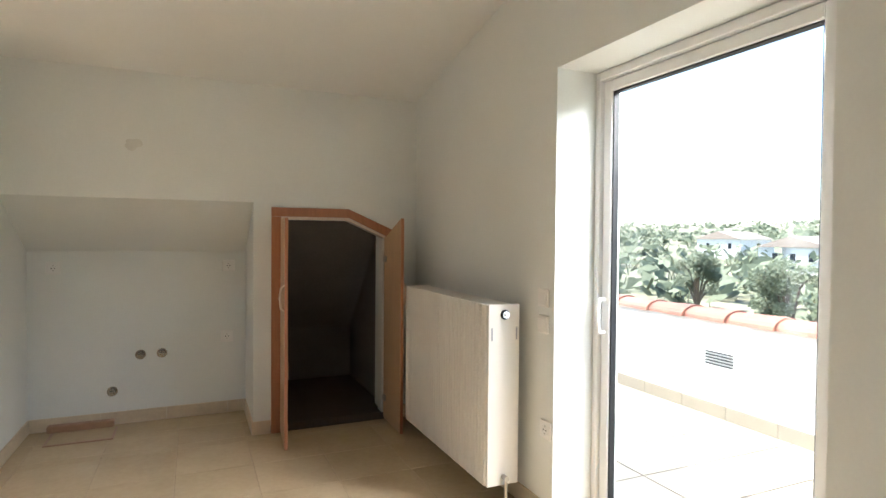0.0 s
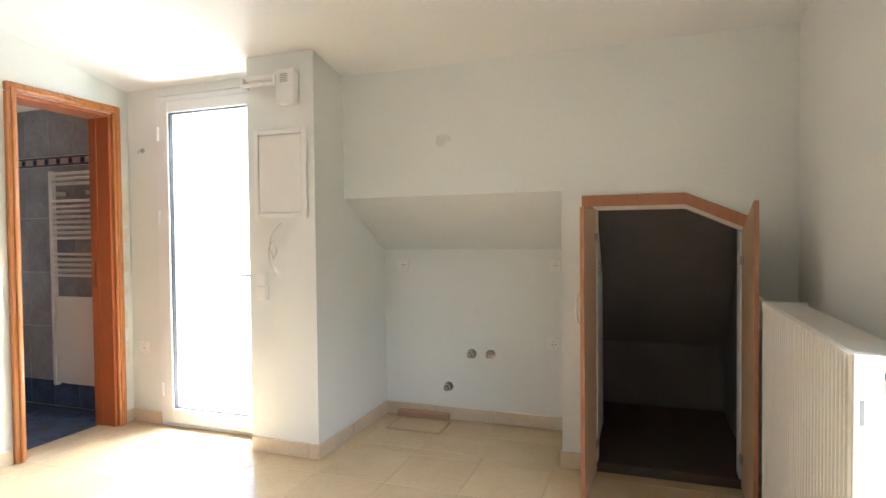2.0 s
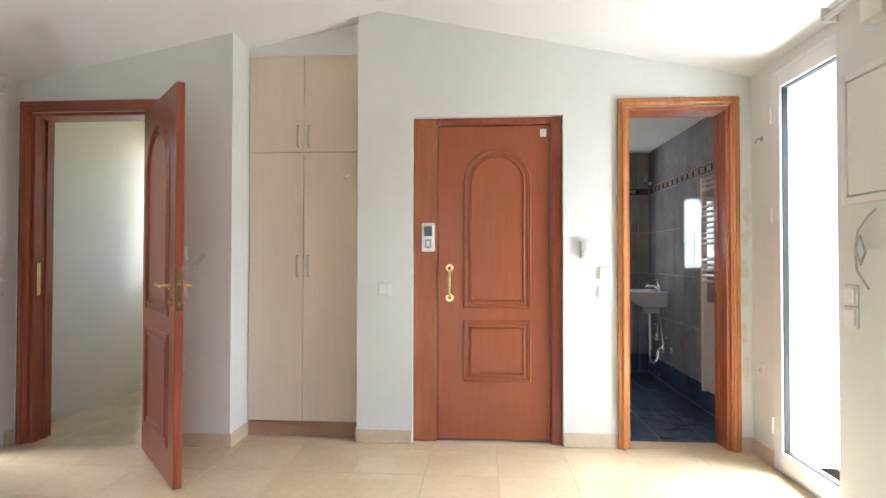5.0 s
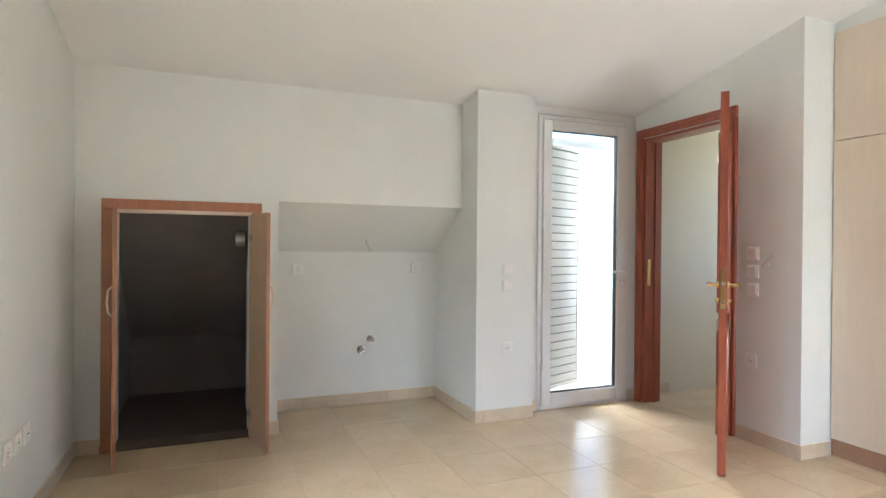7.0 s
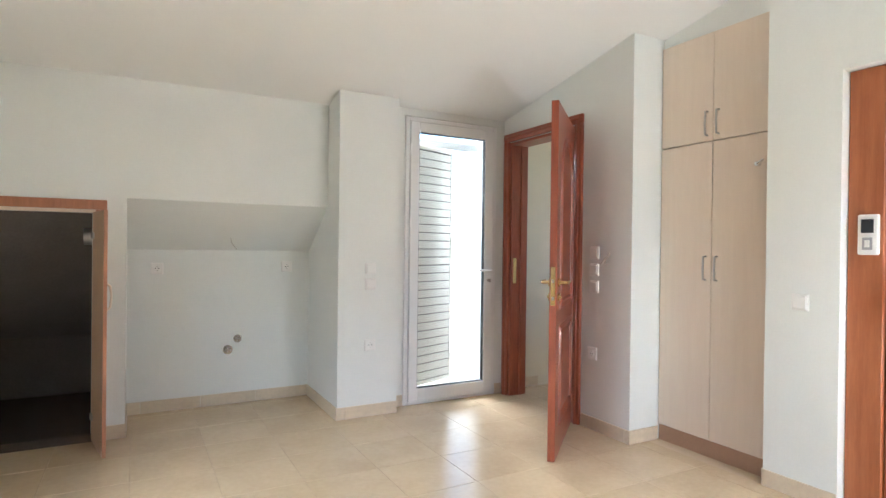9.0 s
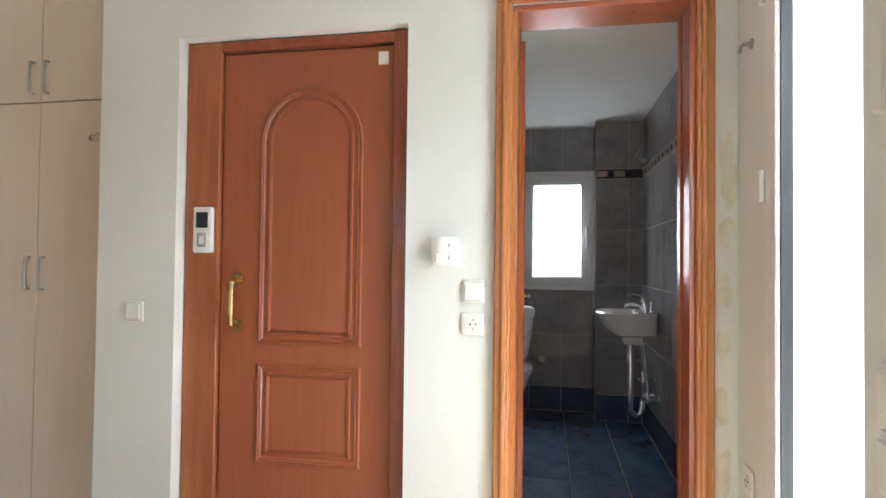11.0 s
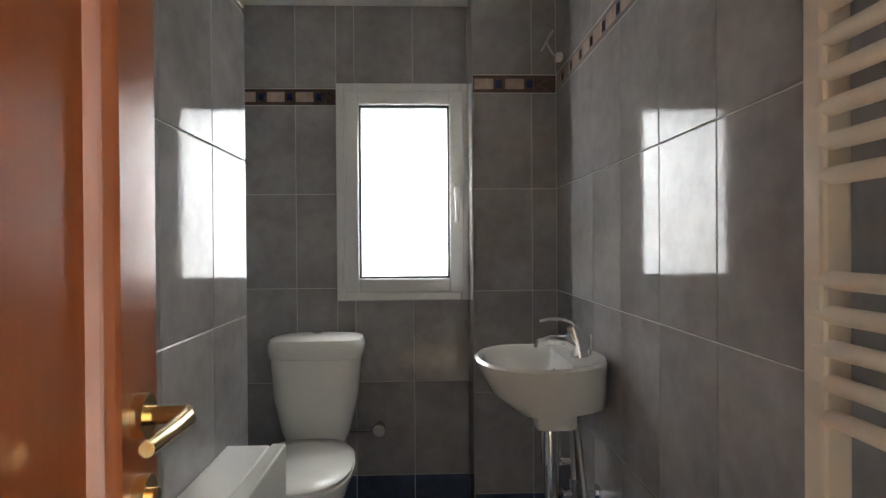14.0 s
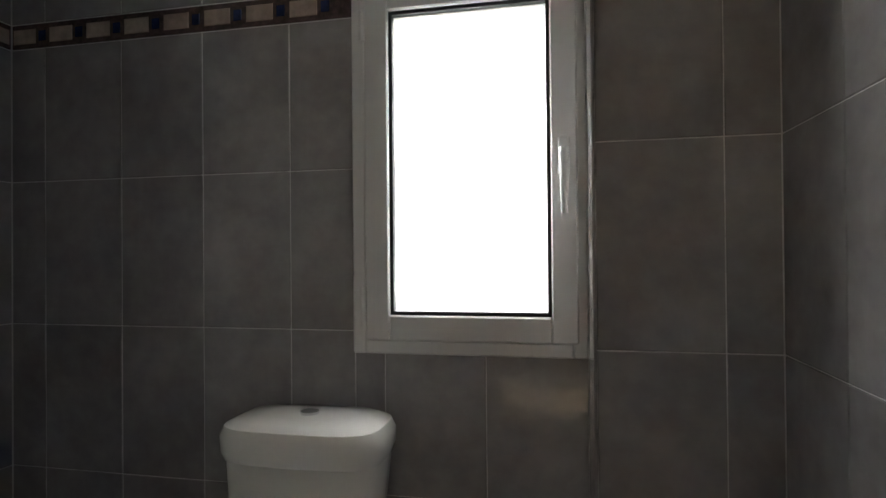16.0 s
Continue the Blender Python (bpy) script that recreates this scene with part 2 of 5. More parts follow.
def adopt(ob, parent):
    ob.parent = parent
    top = parent.matrix_basis
    if parent.parent is not None:
        top = parent.parent.matrix_basis @ parent.matrix_parent_inverse @ parent.matrix_basis
    ob.matrix_parent_inverse = top.inverted()


def boxes(name, mat, parent, *bs, bevel=0.0, seg=1, smooth=False):
    if parent is not None and len(bs) > 1:
        return [boxes(name, mat, parent, b, bevel=bevel, seg=seg, smooth=smooth) for b in bs][-1]
    bm = bmesh.new()
    for b in bs:
        box(bm, *b, bevel=bevel, seg=seg)
    return finish(bm, name, mat, parent, smooth)


def tubes(name, mat, parent, *ts, n=12):
    bm = bmesh.new()
    for path, r in ts:
        tube(bm, path, r, n)
    return finish(bm, name, mat, parent, True)


def thing(name, at, label, category, group="", kind=""):
    e = new(name)
    e.empty_display_size = 0.1
    e.matrix_basis = Matrix.Translation(at)
    return tagged(e, label, category, group, kind)


def place(ob, m):
    """Turn and move a thing built round its base at the origin."""
    ob.matrix_basis = m
    return ob


def structure(ob, label, category=""):
    return tagged(ob, label, category or "wall", kind="structure")


# ---- the plan, in metres ----
XD = 4.10                     # wall with the sliding door
YB, YA = -0.93, 3.94          # the two long walls under the eaves
XC, XW = 0.02, 0.188          # gable wall; the nearer wall with the stair door
RIDGE_Y, RIDGE_Z, SLOPE = 1.50, 2.765, 0.205
NB, NA = -1.44, 4.52          # backs of the two niches


def roof(y):
    return RIDGE_Z - SLOPE * abs(y - RIDGE_Y)


def gable(bm, x0, x1, y0, y1, z0):
    """A wall piece whose top follows the roof."""
    pts = [(y0, z0), (y1, z0), (y1, roof(y1) + 0.05)]
    if y0 < RIDGE_Y < y1:
        pts.append((RIDGE_Y, RIDGE_Z + 0.05))
    pts.append((y0, roof(y0) + 0.05))
    prism(bm, pts, "x", x0, x1)


# floor slab under the tiles
bm = bmesh.new()
box(bm, -1.6, XD + 0.36, YB - 0.02, YA + 0.02, -0.25, -0.002)
box(bm, 1.655, 2.975, NB - 0.02, YB - 0.02, -0.25, -0.002)
box(bm, 1.64, 2.98, YA + 0.02, NA + 0.02, -0.25, -0.002)
floor = structure(finish(bm, "floor", GROUT), "cream glazed stoneware tile floor, slightly glossy", "floor")

# ceiling: two slopes that meet at the ridge
bm = bmesh.new()
for ya, yb in ((YB - 0.25, RIDGE_Y), (RIDGE_Y, YA + 0.25)):
    prism(bm, [(ya, roof(ya)), (yb, roof(yb)), (yb, roof(yb) + 0.2), (ya, roof(ya) + 0.2)], "x", -0.7, XD + 0.45)
structure(finish(bm, "ceiling", CEIL), "white painted attic ceiling sloping from a central ridge", "ceiling")

# gable wall with the security door and the bathroom door
bm = bmesh.new()
AY0, AY1, AZ = 1.72, 2.67, 2.08
BY0, BY1, BZ = 3.055, 3.680, 2.115
gable(bm, -0.13, XC, 1.365, AY0, 0)
gable(bm, -0.13, XC, AY0, AY1, AZ)
gable(bm, -0.13, XC, AY1, BY0, 0)
gable(bm, -0.13, XC, BY0, BY1, BZ)
gable(bm, -0.13, XC, BY1, YA + 0.2, 0)
box(bm, -0.62, -0.13, 1.365, 1.465, 0, 2.7)
wall_gable = structure(finish(bm, "wall_gable", WALL), "pale white painted plaster gable wall with door openings")
# recess back, the piece above the wardrobe, and the wall with the stair door
bm = bmesh.new()
gable(bm, -0.62, -0.56, 0.50, 1.365, 0)
gable(bm, -0.56, -0.085, 0.61, 1.365, 2.525)
structure(finish(bm, "wall_recess", WALL), "white plaster above and behind the fitted wardrobe")
OY0, OY1, OZ = -0.70, 0.10, 2.095
bm = bmesh.new()
gable(bm, 0.03, XW, YB - 0.2, OY0, 0)
gable(bm, 0.03, XW, OY0, OY1, OZ)
gable(bm, -0.56, XW, OY1 + 0.12, 0.61, 0)
gable(bm, 0.03, XW, OY1, OY1 + 0.12, 0)
structure(finish(bm, "wall_stair", WALL), "pale white painted plaster wall with a door opening")
# stair hall behind the open door
bm = bmesh.new()
box(bm, -1.6, 0.03, YB - 0.12, -0.87, -0.2, 2.6)
# west wall with an unseen opening, added to let the lamp shine in
box(bm, -1.7, -1.6, YB - 0.12, -0.72, -0.2, 2.6)
box(bm, -1.7, -1.6, 0.06, 0.6, -0.2, 2.6)
box(bm, -1.7, -1.6, -0.72, 0.06, -0.2, 1.15)
box(bm, -1.7, -1.6, -0.72, 0.06, 2.25, 2.6)
box(bm, -1.6, -0.56, 0.22, 0.6, -0.2, 2.6)
structure(finish(bm, "wall_stair_hall", HALLW), "plain cream plaster walls of the stair hall")
structure(boxes("ceiling_stair_hall", CEIL, None, (-1.7, 0.03, YB - 0.12, 0.6, 2.5, 2.6)), "plain white stair hall ceiling", "ceiling")


# long walls under the eaves, each with a glazed door, a niche and a closet opening
def eaves_wall(name, yf, out, px0, px1, n0, n1, nb, closet, gx0, gx1, pier_y):
    """out is +1 or -1, the way out of the room; nb the niche's back; closet the outline of the closet opening."""
    bm = bmesh.new()
    top = roof(yf) + 0.08
    t = 0.22 * out
    def b(x0, x1, y0, y1, z0, z1):
        box(bm, x0, x1, min(y0, y1), max(y0, y1), z0, z1)
    b(0.03, gx0, yf - 0.13 * out, yf + t, 0, top)
    b(gx0, gx1, yf - 0.13 * out, yf + t, 2.235, top)
    b(gx1, px0, yf - 0.13 * out, yf + t, 0, top)
    b(px0, px1, pier_y, yf + t, 0, top + 0.05)
    b(px1, n1, yf, yf + t, 1.51, top)
    # niche: back, the slope over it, its far cheek
    b(px1 - 0.1, n1 + 0.1, nb, nb + 0.1 * out, 0, 1.7)
    prism(bm, [(yf + 0.003 * out, 1.51), (nb, 1.18), (nb, 1.7), (yf + 0.003 * out, 1.7)], "x", px1, n1)
    b(px0, px1, yf + t, nb + 0.1 * out, 0, 1.7)
    # wall round the closet opening
    c0, c1, ctop = closet[0][0], closet[-1][0], closet
    b(n1, c0, yf, nb + 0.1 * out, 0, 1.51)
    b(n1, c0, yf, yf + t, 1.51, top)
    prism(bm, [(c0, top)] + closet + [(c1, top)], "y", yf, yf + 0.1 * out)
    b(c1, XD + 0.05, yf, yf + t, 0, top)
    return structure(finish(bm, name, WALL), "white painted plaster eaves wall with pier, sloped niche and closet")


CLOSET_A = [(3.15, 1.42), (3.60, 1.42), (3.865, 1.30)]
CLOSET_B = [(3.135, 1.43), (3.905, 1.43)]
wall_a = eaves_wall("wall_north", YA, 1, 1.19, 1.645, 1.645, 2.98, NA, CLOSET_A, 0.28, 1.12, 3.61)
wall_b = eaves_wall("wall_south", YB, -1, 1.215, 1.67, 1.67, 2.97, NB, CLOSET_B, 0.27, 1.11, -0.67)


def closet_space(name, yf, out, x0, x1):
    """The dark space under the roof behind a closet opening."""
    bm = bmesh.new()
    y1 = yf + 1.15 * out
    a, c = yf + 0.1 * out, y1
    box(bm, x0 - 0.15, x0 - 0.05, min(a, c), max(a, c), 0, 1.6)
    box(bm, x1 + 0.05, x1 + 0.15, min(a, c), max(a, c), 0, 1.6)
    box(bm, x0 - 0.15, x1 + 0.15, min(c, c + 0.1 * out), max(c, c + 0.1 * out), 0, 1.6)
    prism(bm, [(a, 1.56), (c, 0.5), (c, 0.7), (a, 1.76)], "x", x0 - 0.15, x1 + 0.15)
    structure(finish(bm, name, CAVE), "grey plaster inside of the low roof closet, darkened as shade", "closet wall")
    structure(boxes(name + "_floor", STEP, None, (x0 - 0.15, x1 + 0.15, min(yf, c), max(yf, c), -0.1, 0.05)), "brown closet floor, darkened as shade", "floor")


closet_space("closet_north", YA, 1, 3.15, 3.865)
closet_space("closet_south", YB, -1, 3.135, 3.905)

# wall with the sliding door
SY0, SY1, SZ = 1.03, 2.22, 2.05
bm = bmesh.new()
gable(bm, XD, XD + 0.36, YB - 0.2, SY0, 0)
gable(bm, XD, XD + 0.36, SY0, SY1, SZ)
gable(bm, XD, XD + 0.36, SY1, YA + 0.2, 0)
structure(finish(bm, "wall_terrace", WALL), "pale white painted plaster wall with a deep door reveal")

# bathroom shell
BX, BR, BL, BXL, BLL, BZC = -2.60, 3.89, 2.87, -1.63, 1.90, 2.27
CH = -2.39                     # chase beside the window
WY0, WY1, WZ0, WZ1 = 2.965, 3.545, 0.97, 1.925
bm = bmesh.new()
box(bm, BX - 0.2, BX - 0.0025, BLL - 0.1, WY0, 0, 2.4)
box(bm, BX - 0.2, BX - 0.0025, WY0, WY1, 0, WZ0)
box(bm, BX - 0.2, BX - 0.0025, WY0, WY1, WZ1, 2.4)
box(bm, BX - 0.2, CH - 0.0025, WY1 + 0.005, BR + 0.12, 0, 2.4)
box(bm, CH - 0.0025, -0.13, BR + 0.0025, BR + 0.12, 0, 2.4)
box(bm, BXL + 0.0025, -0.13, BL - 0.1, BL - 0.0025, 0, 2.4)
box(bm, BXL + 0.0025, BXL + 0.1, BLL - 0.1, BL - 0.1, 0, 2.4)
box(bm, BX, BXL + 0.0025, BLL - 0.1, BLL - 0.0025, 0, 2.4)
box(bm, -0.16, -0.13, BL - 0.1, BY0, 0, 2.4)
box(bm, -0.16, -0.13, BY1, BR + 0.1, 0, 2.4)
box(bm, -0.16, -0.13, BY0, BY1, BZ, 2.4)
wall_bath = structure(finish(bm, "wall_bathroom", BGROUT), "glossy grey marbled ceramic tile walls with pale grout")
structure(boxes("ceiling_bathroom", CEIL, None, (BX - 0.2, -0.14, BLL - 0.1, BR + 0.1, BZC, BZC + 0.1)), "flat white painted bathroom ceiling", "ceiling")
floor_bath = structure(boxes("floor_bathroom", GROUT, None, (BX - 0.2, -0.13, BLL - 0.1, BR + 0.1, -0.2, -0.002)), "dark blue ceramic tile bathroom floor", "floor")

# terrace, parapet and the land outside
terrace = structure(boxes("terrace_floor", TGROUT, None, (XD + 0.36, 6.3, -2.6, 5.6, -0.3, -0.017), (-1.5, XD + 0.36, 4.65, 5.6, -0.3, -0.017), (-1.5, 1.1, 4.16, 4.65, -0.3, -0.017), (-1.5, XD + 0.36, -2.6, -1.65, -0.3, -0.017), (-1.5, 1.1, -1.65, -1.15, -0.3, -0.017)), "sunlit pale tile terrace floor", "terrace")
parapet = structure(boxes("parapet", OUTW, None, (6.15, 6.35, -2.6, 5.6, -0.3, 0.70), (-1.5, 6.15, 5.6, 5.8, -0.3, 1.05), (-1.5, 6.15, -2.8, -2.6, -0.3, 1.05)), "white rendered terrace parapet wall", "parapet")


# ---- doors ----
def moulding(bm, pts, w, h, x, out):
    """A raised bead round a closed outline of (y, z) points on the plane x."""
    n = len(pts)
    c = Vector((sum(p[0] for p in pts) / n, sum(p[1] for p in pts) / n))
    rings = []
    for i, p in enumerate(pts):
        p0, p1, p2 = Vector(pts[i - 1]), Vector(p), Vector(pts[(i + 1) % n])
        d1, d2 = (p1 - p0).normalized(), (p2 - p1).normalized()
        n1, n2 = Vector((-d1.y, d1.x)), Vector((-d2.y, d2.x))
        m = (n1 + n2).normalized()
        m = m / max(0.35, m.dot(n1))
        prof = [(-w / 2, 0), (-w / 3, h * 0.8), (-w / 8, h), (w / 10, h * 0.35), (w / 4, h * 0.9), (w / 2, 0)]
        rings.append([bm.verts.new((x + out * hh, p1.x + m.x * ww, p1.y + m.y * ww)) for ww, hh in prof])
    for i in range(n):
        a, b = rings[i], rings[(i + 1) % n]
        for k in range(len(a) - 1):
            bm.faces.new((a[k], a[k + 1], b[k + 1], b[k]))


def arch(y0, y1, z0, z1, rise=None, n=14):
    """An outline with a round head."""
    r = (y1 - y0) / 2
    zc = z1 - r
    return [(y0, z0), (y1, z0)] + [((y0 + y1) / 2 + r * math.cos(a), zc + r * math.sin(a)) for a in [math.pi * k / n for k in range(n + 1)]]


# security door set back in its opening
d = thing("security_door", (XC, 2.2, 0), "closed red-brown panelled security door with arched moulding", "door", kind="structure")
XL = -0.055
boxes("jamb", ARMORF, d, (-0.125, -0.035, AY0 + 0.003, 1.872, 0, AZ - 0.004), bevel=0.004)
boxes("jamb", MAHOG, d, (-0.125, -0.02, 2.605, AY1 - 0.003, 0, AZ - 0.004), bevel=0.004)
boxes("head", MAHOG, d, (-0.125, -0.03, 1.873, 2.604, 2.035, AZ - 0.004), bevel=0.004)
boxes("leaf", ARMOR, d, (-0.12, XL, 1.876, 2.600, 0.012, 2.03), bevel=0.004)
bm = bmesh.new()
for w_, off in ((0.026, 0.0), (0.016, 0.035)):
    moulding(bm, arch(2.055 + off, 2.465 - off, 0.865 + off, 1.868 - off), w_, 0.008, XL, 1)
    moulding(bm, [(2.055 + off, 0.395 + off), (2.465 - off, 0.395 + off), (2.465 - off, 0.765 - off), (2.055 + off, 0.765 - off)], w_, 0.008, XL, 1)
finish(bm, "panel_moulding", ARMOR, d)
tubes("pull_handle", BRASS, d, ([(XL, 1.955, 1.11), (XL + 0.03, 1.955, 1.11), (XL + 0.05, 1.955, 1.10), (XL + 0.055, 1.955, 1.02), (XL + 0.05, 1.955, 0.93), (XL + 0.03, 1.955, 0.92), (XL, 1.955, 0.92)], 0.011), ([(XL, 1.955, 1.11), (XL + 0.012, 1.955, 1.11)], 0.026), ([(XL, 1.955, 0.92), (XL + 0.012, 1.955, 0.92)], 0.026), ([(XL + 0.055, 1.955, 1.06), (XL + 0.055, 1.955, 0.97)], 0.014))
boxes("door_tag", PLAST, d, (XL, XL + 0.005, 2.535, 2.575, 1.955, 2.005))

o = thing("intercom", (-0.033, 1.815, 1.20), "white wall intercom with dark screen on the door jamb", "intercom")
boxes("housing", PLAST, o, (-0.034, -0.008, 1.775, 1.86, 1.215, 1.40), bevel=0.008, seg=2)
boxes("screen", SCREEN, o, (-0.0085, -0.005, 1.792, 1.843, 1.315, 1.378), bevel=0.001)
boxes("keypad", GREYP, o, (-0.0085, -0.005, 1.797, 1.838, 1.238, 1.295), bevel=0.001)
boxes("button", PLAST, o, (-0.0055, -0.003, 1.808, 1.828, 1.250, 1.282), bevel=0.002)


def casing(name, mat, x_face, out, y0, y1, z1, w, t, lining, label, shade_mat=None, stop=0.012):
    """A timber frame round an opening in a wall across x: casing boards, rounded, and the lining of the opening."""
    f = thing(name, (x_face, (y0 + y1) / 2, 0), label, "door frame", kind="structure")
    for a, b in ((y0 - w, y0 + 0.004), (y1 - 0.004, y1 + w)):
        boxes("casing", mat, f, (x_face, x_face + out * t, a, b, 0, z1 + 0.004), bevel=0.009, seg=3, smooth=True)
        m_ = a + 0.012 if a < y0 else b - 0.012
        k = 1 if a < y0 else -1
        boxes("casing_bead", mat, f, (x_face, x_face + out * (t + 0.010), m_ + 0.012 * k, m_ + 0.034 * k, 0, z1 + 0.03), bevel=0.008, seg=3, smooth=True)
    boxes("casing_head", mat, f, (x_face, x_face + out * t, y0 - w, y1 + w, z1 + 0.004, z1 + w), bevel=0.009, seg=3, smooth=True)
    boxes("casing_head_bead", mat, f, (x_face, x_face + out * (t + 0.010), y0 - w + 0.02, y1 + w - 0.02, z1 + w - 0.046, z1 + w - 0.024), bevel=0.008, seg=3, smooth=True)
    xb = x_face - out * lining
    boxes("lining", mat, f, (xb, x_face + 0.004 * out, y0, y0 + 0.022, 0, z1 - 0.022), bevel=0.002)
    # a darker veneer here puts shade on the right lining, head and stops
    boxes("lining", shade_mat or mat, f, (xb, x_face + 0.004 * out, y1 - 0.022, y1, 0, z1 - 0.022), (xb, x_face + 0.004 * out, y0, y1, z1 - 0.022, z1), bevel=0.002)
    boxes("door_stop", shade_mat or mat, f, (xb + 0.05 * out, xb + 0.075 * out, y0 + 0.022, y0 + 0.022 + stop, 0, z1 - 0.034), (xb + 0.05 * out, xb + 0.075 * out, y1 - 0.022 - stop, y1 - 0.022, 0, z1 - 0.034), bevel=0.002)
    return f


def lever(parent, x, y, z, side, along, mat):
    """A lever handle on a face across local x; along: the way that the lever points in y."""
    tubes("handle", mat, parent, ([(x, y, z), (x + 0.012 * side, y, z)], 0.024), ([(x, y, z), (x + 0.05 * side, y, z), (x + 0.055 * side, y + 0.02 * along, z), (x + 0.052 * side, y + 0.12 * along, z + 0.004)], [0.010, 0.010, 0.010, 0.007]))
    tubes("lock_rose", mat, parent, ([(x, y, z - 0.085), (x + 0.012 * side, y, z - 0.085)], 0.022), ([(x, y, z - 0.085), (x + 0.02 * side, y, z - 0.085)], 0.008))


def panel_leaf(name, mat, w, h, t, label, levmat):
    """A panelled leaf hinged on the z axis, that reaches along +y; its thickness goes along +x."""
    f = thing(name, (0, 0, 0), label, "door")
    boxes("leaf", mat, f, (0, t, 0, w, 0.008, h), bevel=0.003)
    bm = bmesh.new()
    for x, out in ((0, -1), (t, 1)):
        for off, w_ in ((0, 0.026), (0.035, 0.016)):
            moulding(bm, arch(0.13 + off, w - 0.13 - off, 0.88 + off, h - 0.16 - off), w_, 0.011, x, out)
            moulding(bm, [(0.13 + off, 0.2 + off), (w - 0.13 - off, 0.2 + off), (w - 0.13 - off, 0.76 - off), (0.13 + off, 0.76 - off)], w_, 0.011, x, out)
    finish(bm, "panel_moulding", mat, f)
    lever(f, 0, w - 0.06, 1.03, -1, -1, levmat)
    lever(f, t, w - 0.06, 1.03, 1, -1, levmat)
    boxes("lock_plate", BRASS, f, (0.008, t - 0.008, w - 0.001, w + 0.002, 0.90, 1.12), bevel=0.001)
    boxes("latch", STEEL, f, (0.014, t - 0.014, w, w + 0.009, 1.03, 1.05), (0.014, t - 0.014, w, w + 0.004, 0.93, 0.95), bevel=0.002)
    return f


fr = casing("door_frame", MAHOG, XW, 1, OY0, OY1, OZ, 0.072, 0.028, 0.16, "dark mahogany door frame with brass strike plate")
boxes("strike_plate", BRASS, fr, (XW - 0.05, XW - 0.02, OY0 + 0.022, OY0 + 0.025, 0.93, 1.14), bevel=0.001)
leaf = panel_leaf("open_door", MAHOG, 0.80, 2.07, 0.042, "open mahogany panelled door with brass lever handles", BRASS)
place(leaf, pose(XW + 0.035, OY1 + 0.012, 0, 0, 0, -48))

# orange oak frame; the leaf's red veneer stands in for the lining's shade
casing("bathroom_door_frame", OAK, XC, 1, BY0, BY1, BZ, 0.055, 0.03, 0.18, "orange-brown oak bathroom door frame with rounded casing", LEAFM, 0.006)
bf = [o_ for o_ in scene.objects if o_.name == "bathroom_door_frame"][0]
boxes("strike_plate", BRASS, bf, (-0.125, -0.10, BY1 - 0.025, BY1 - 0.0215, 0.95, 1.13), bevel=0.001)
leaf = panel_leaf("bathroom_door", LEAFM, 0.60, 2.06, 0.04, "open orange-brown panelled bathroom door with brass handle", BRASS)
place(leaf, pose(-0.165, BY0 + 0.002, 0, 0, 0, 96))
boxes("hinge", BRASS, bf, (-0.135, -0.10, BY0 + 0.0215, BY0 + 0.026, 1.145, 1.19), (-0.135, -0.10, BY0 + 0.0215, BY0 + 0.026, 0.25, 0.295), bevel=0.001)


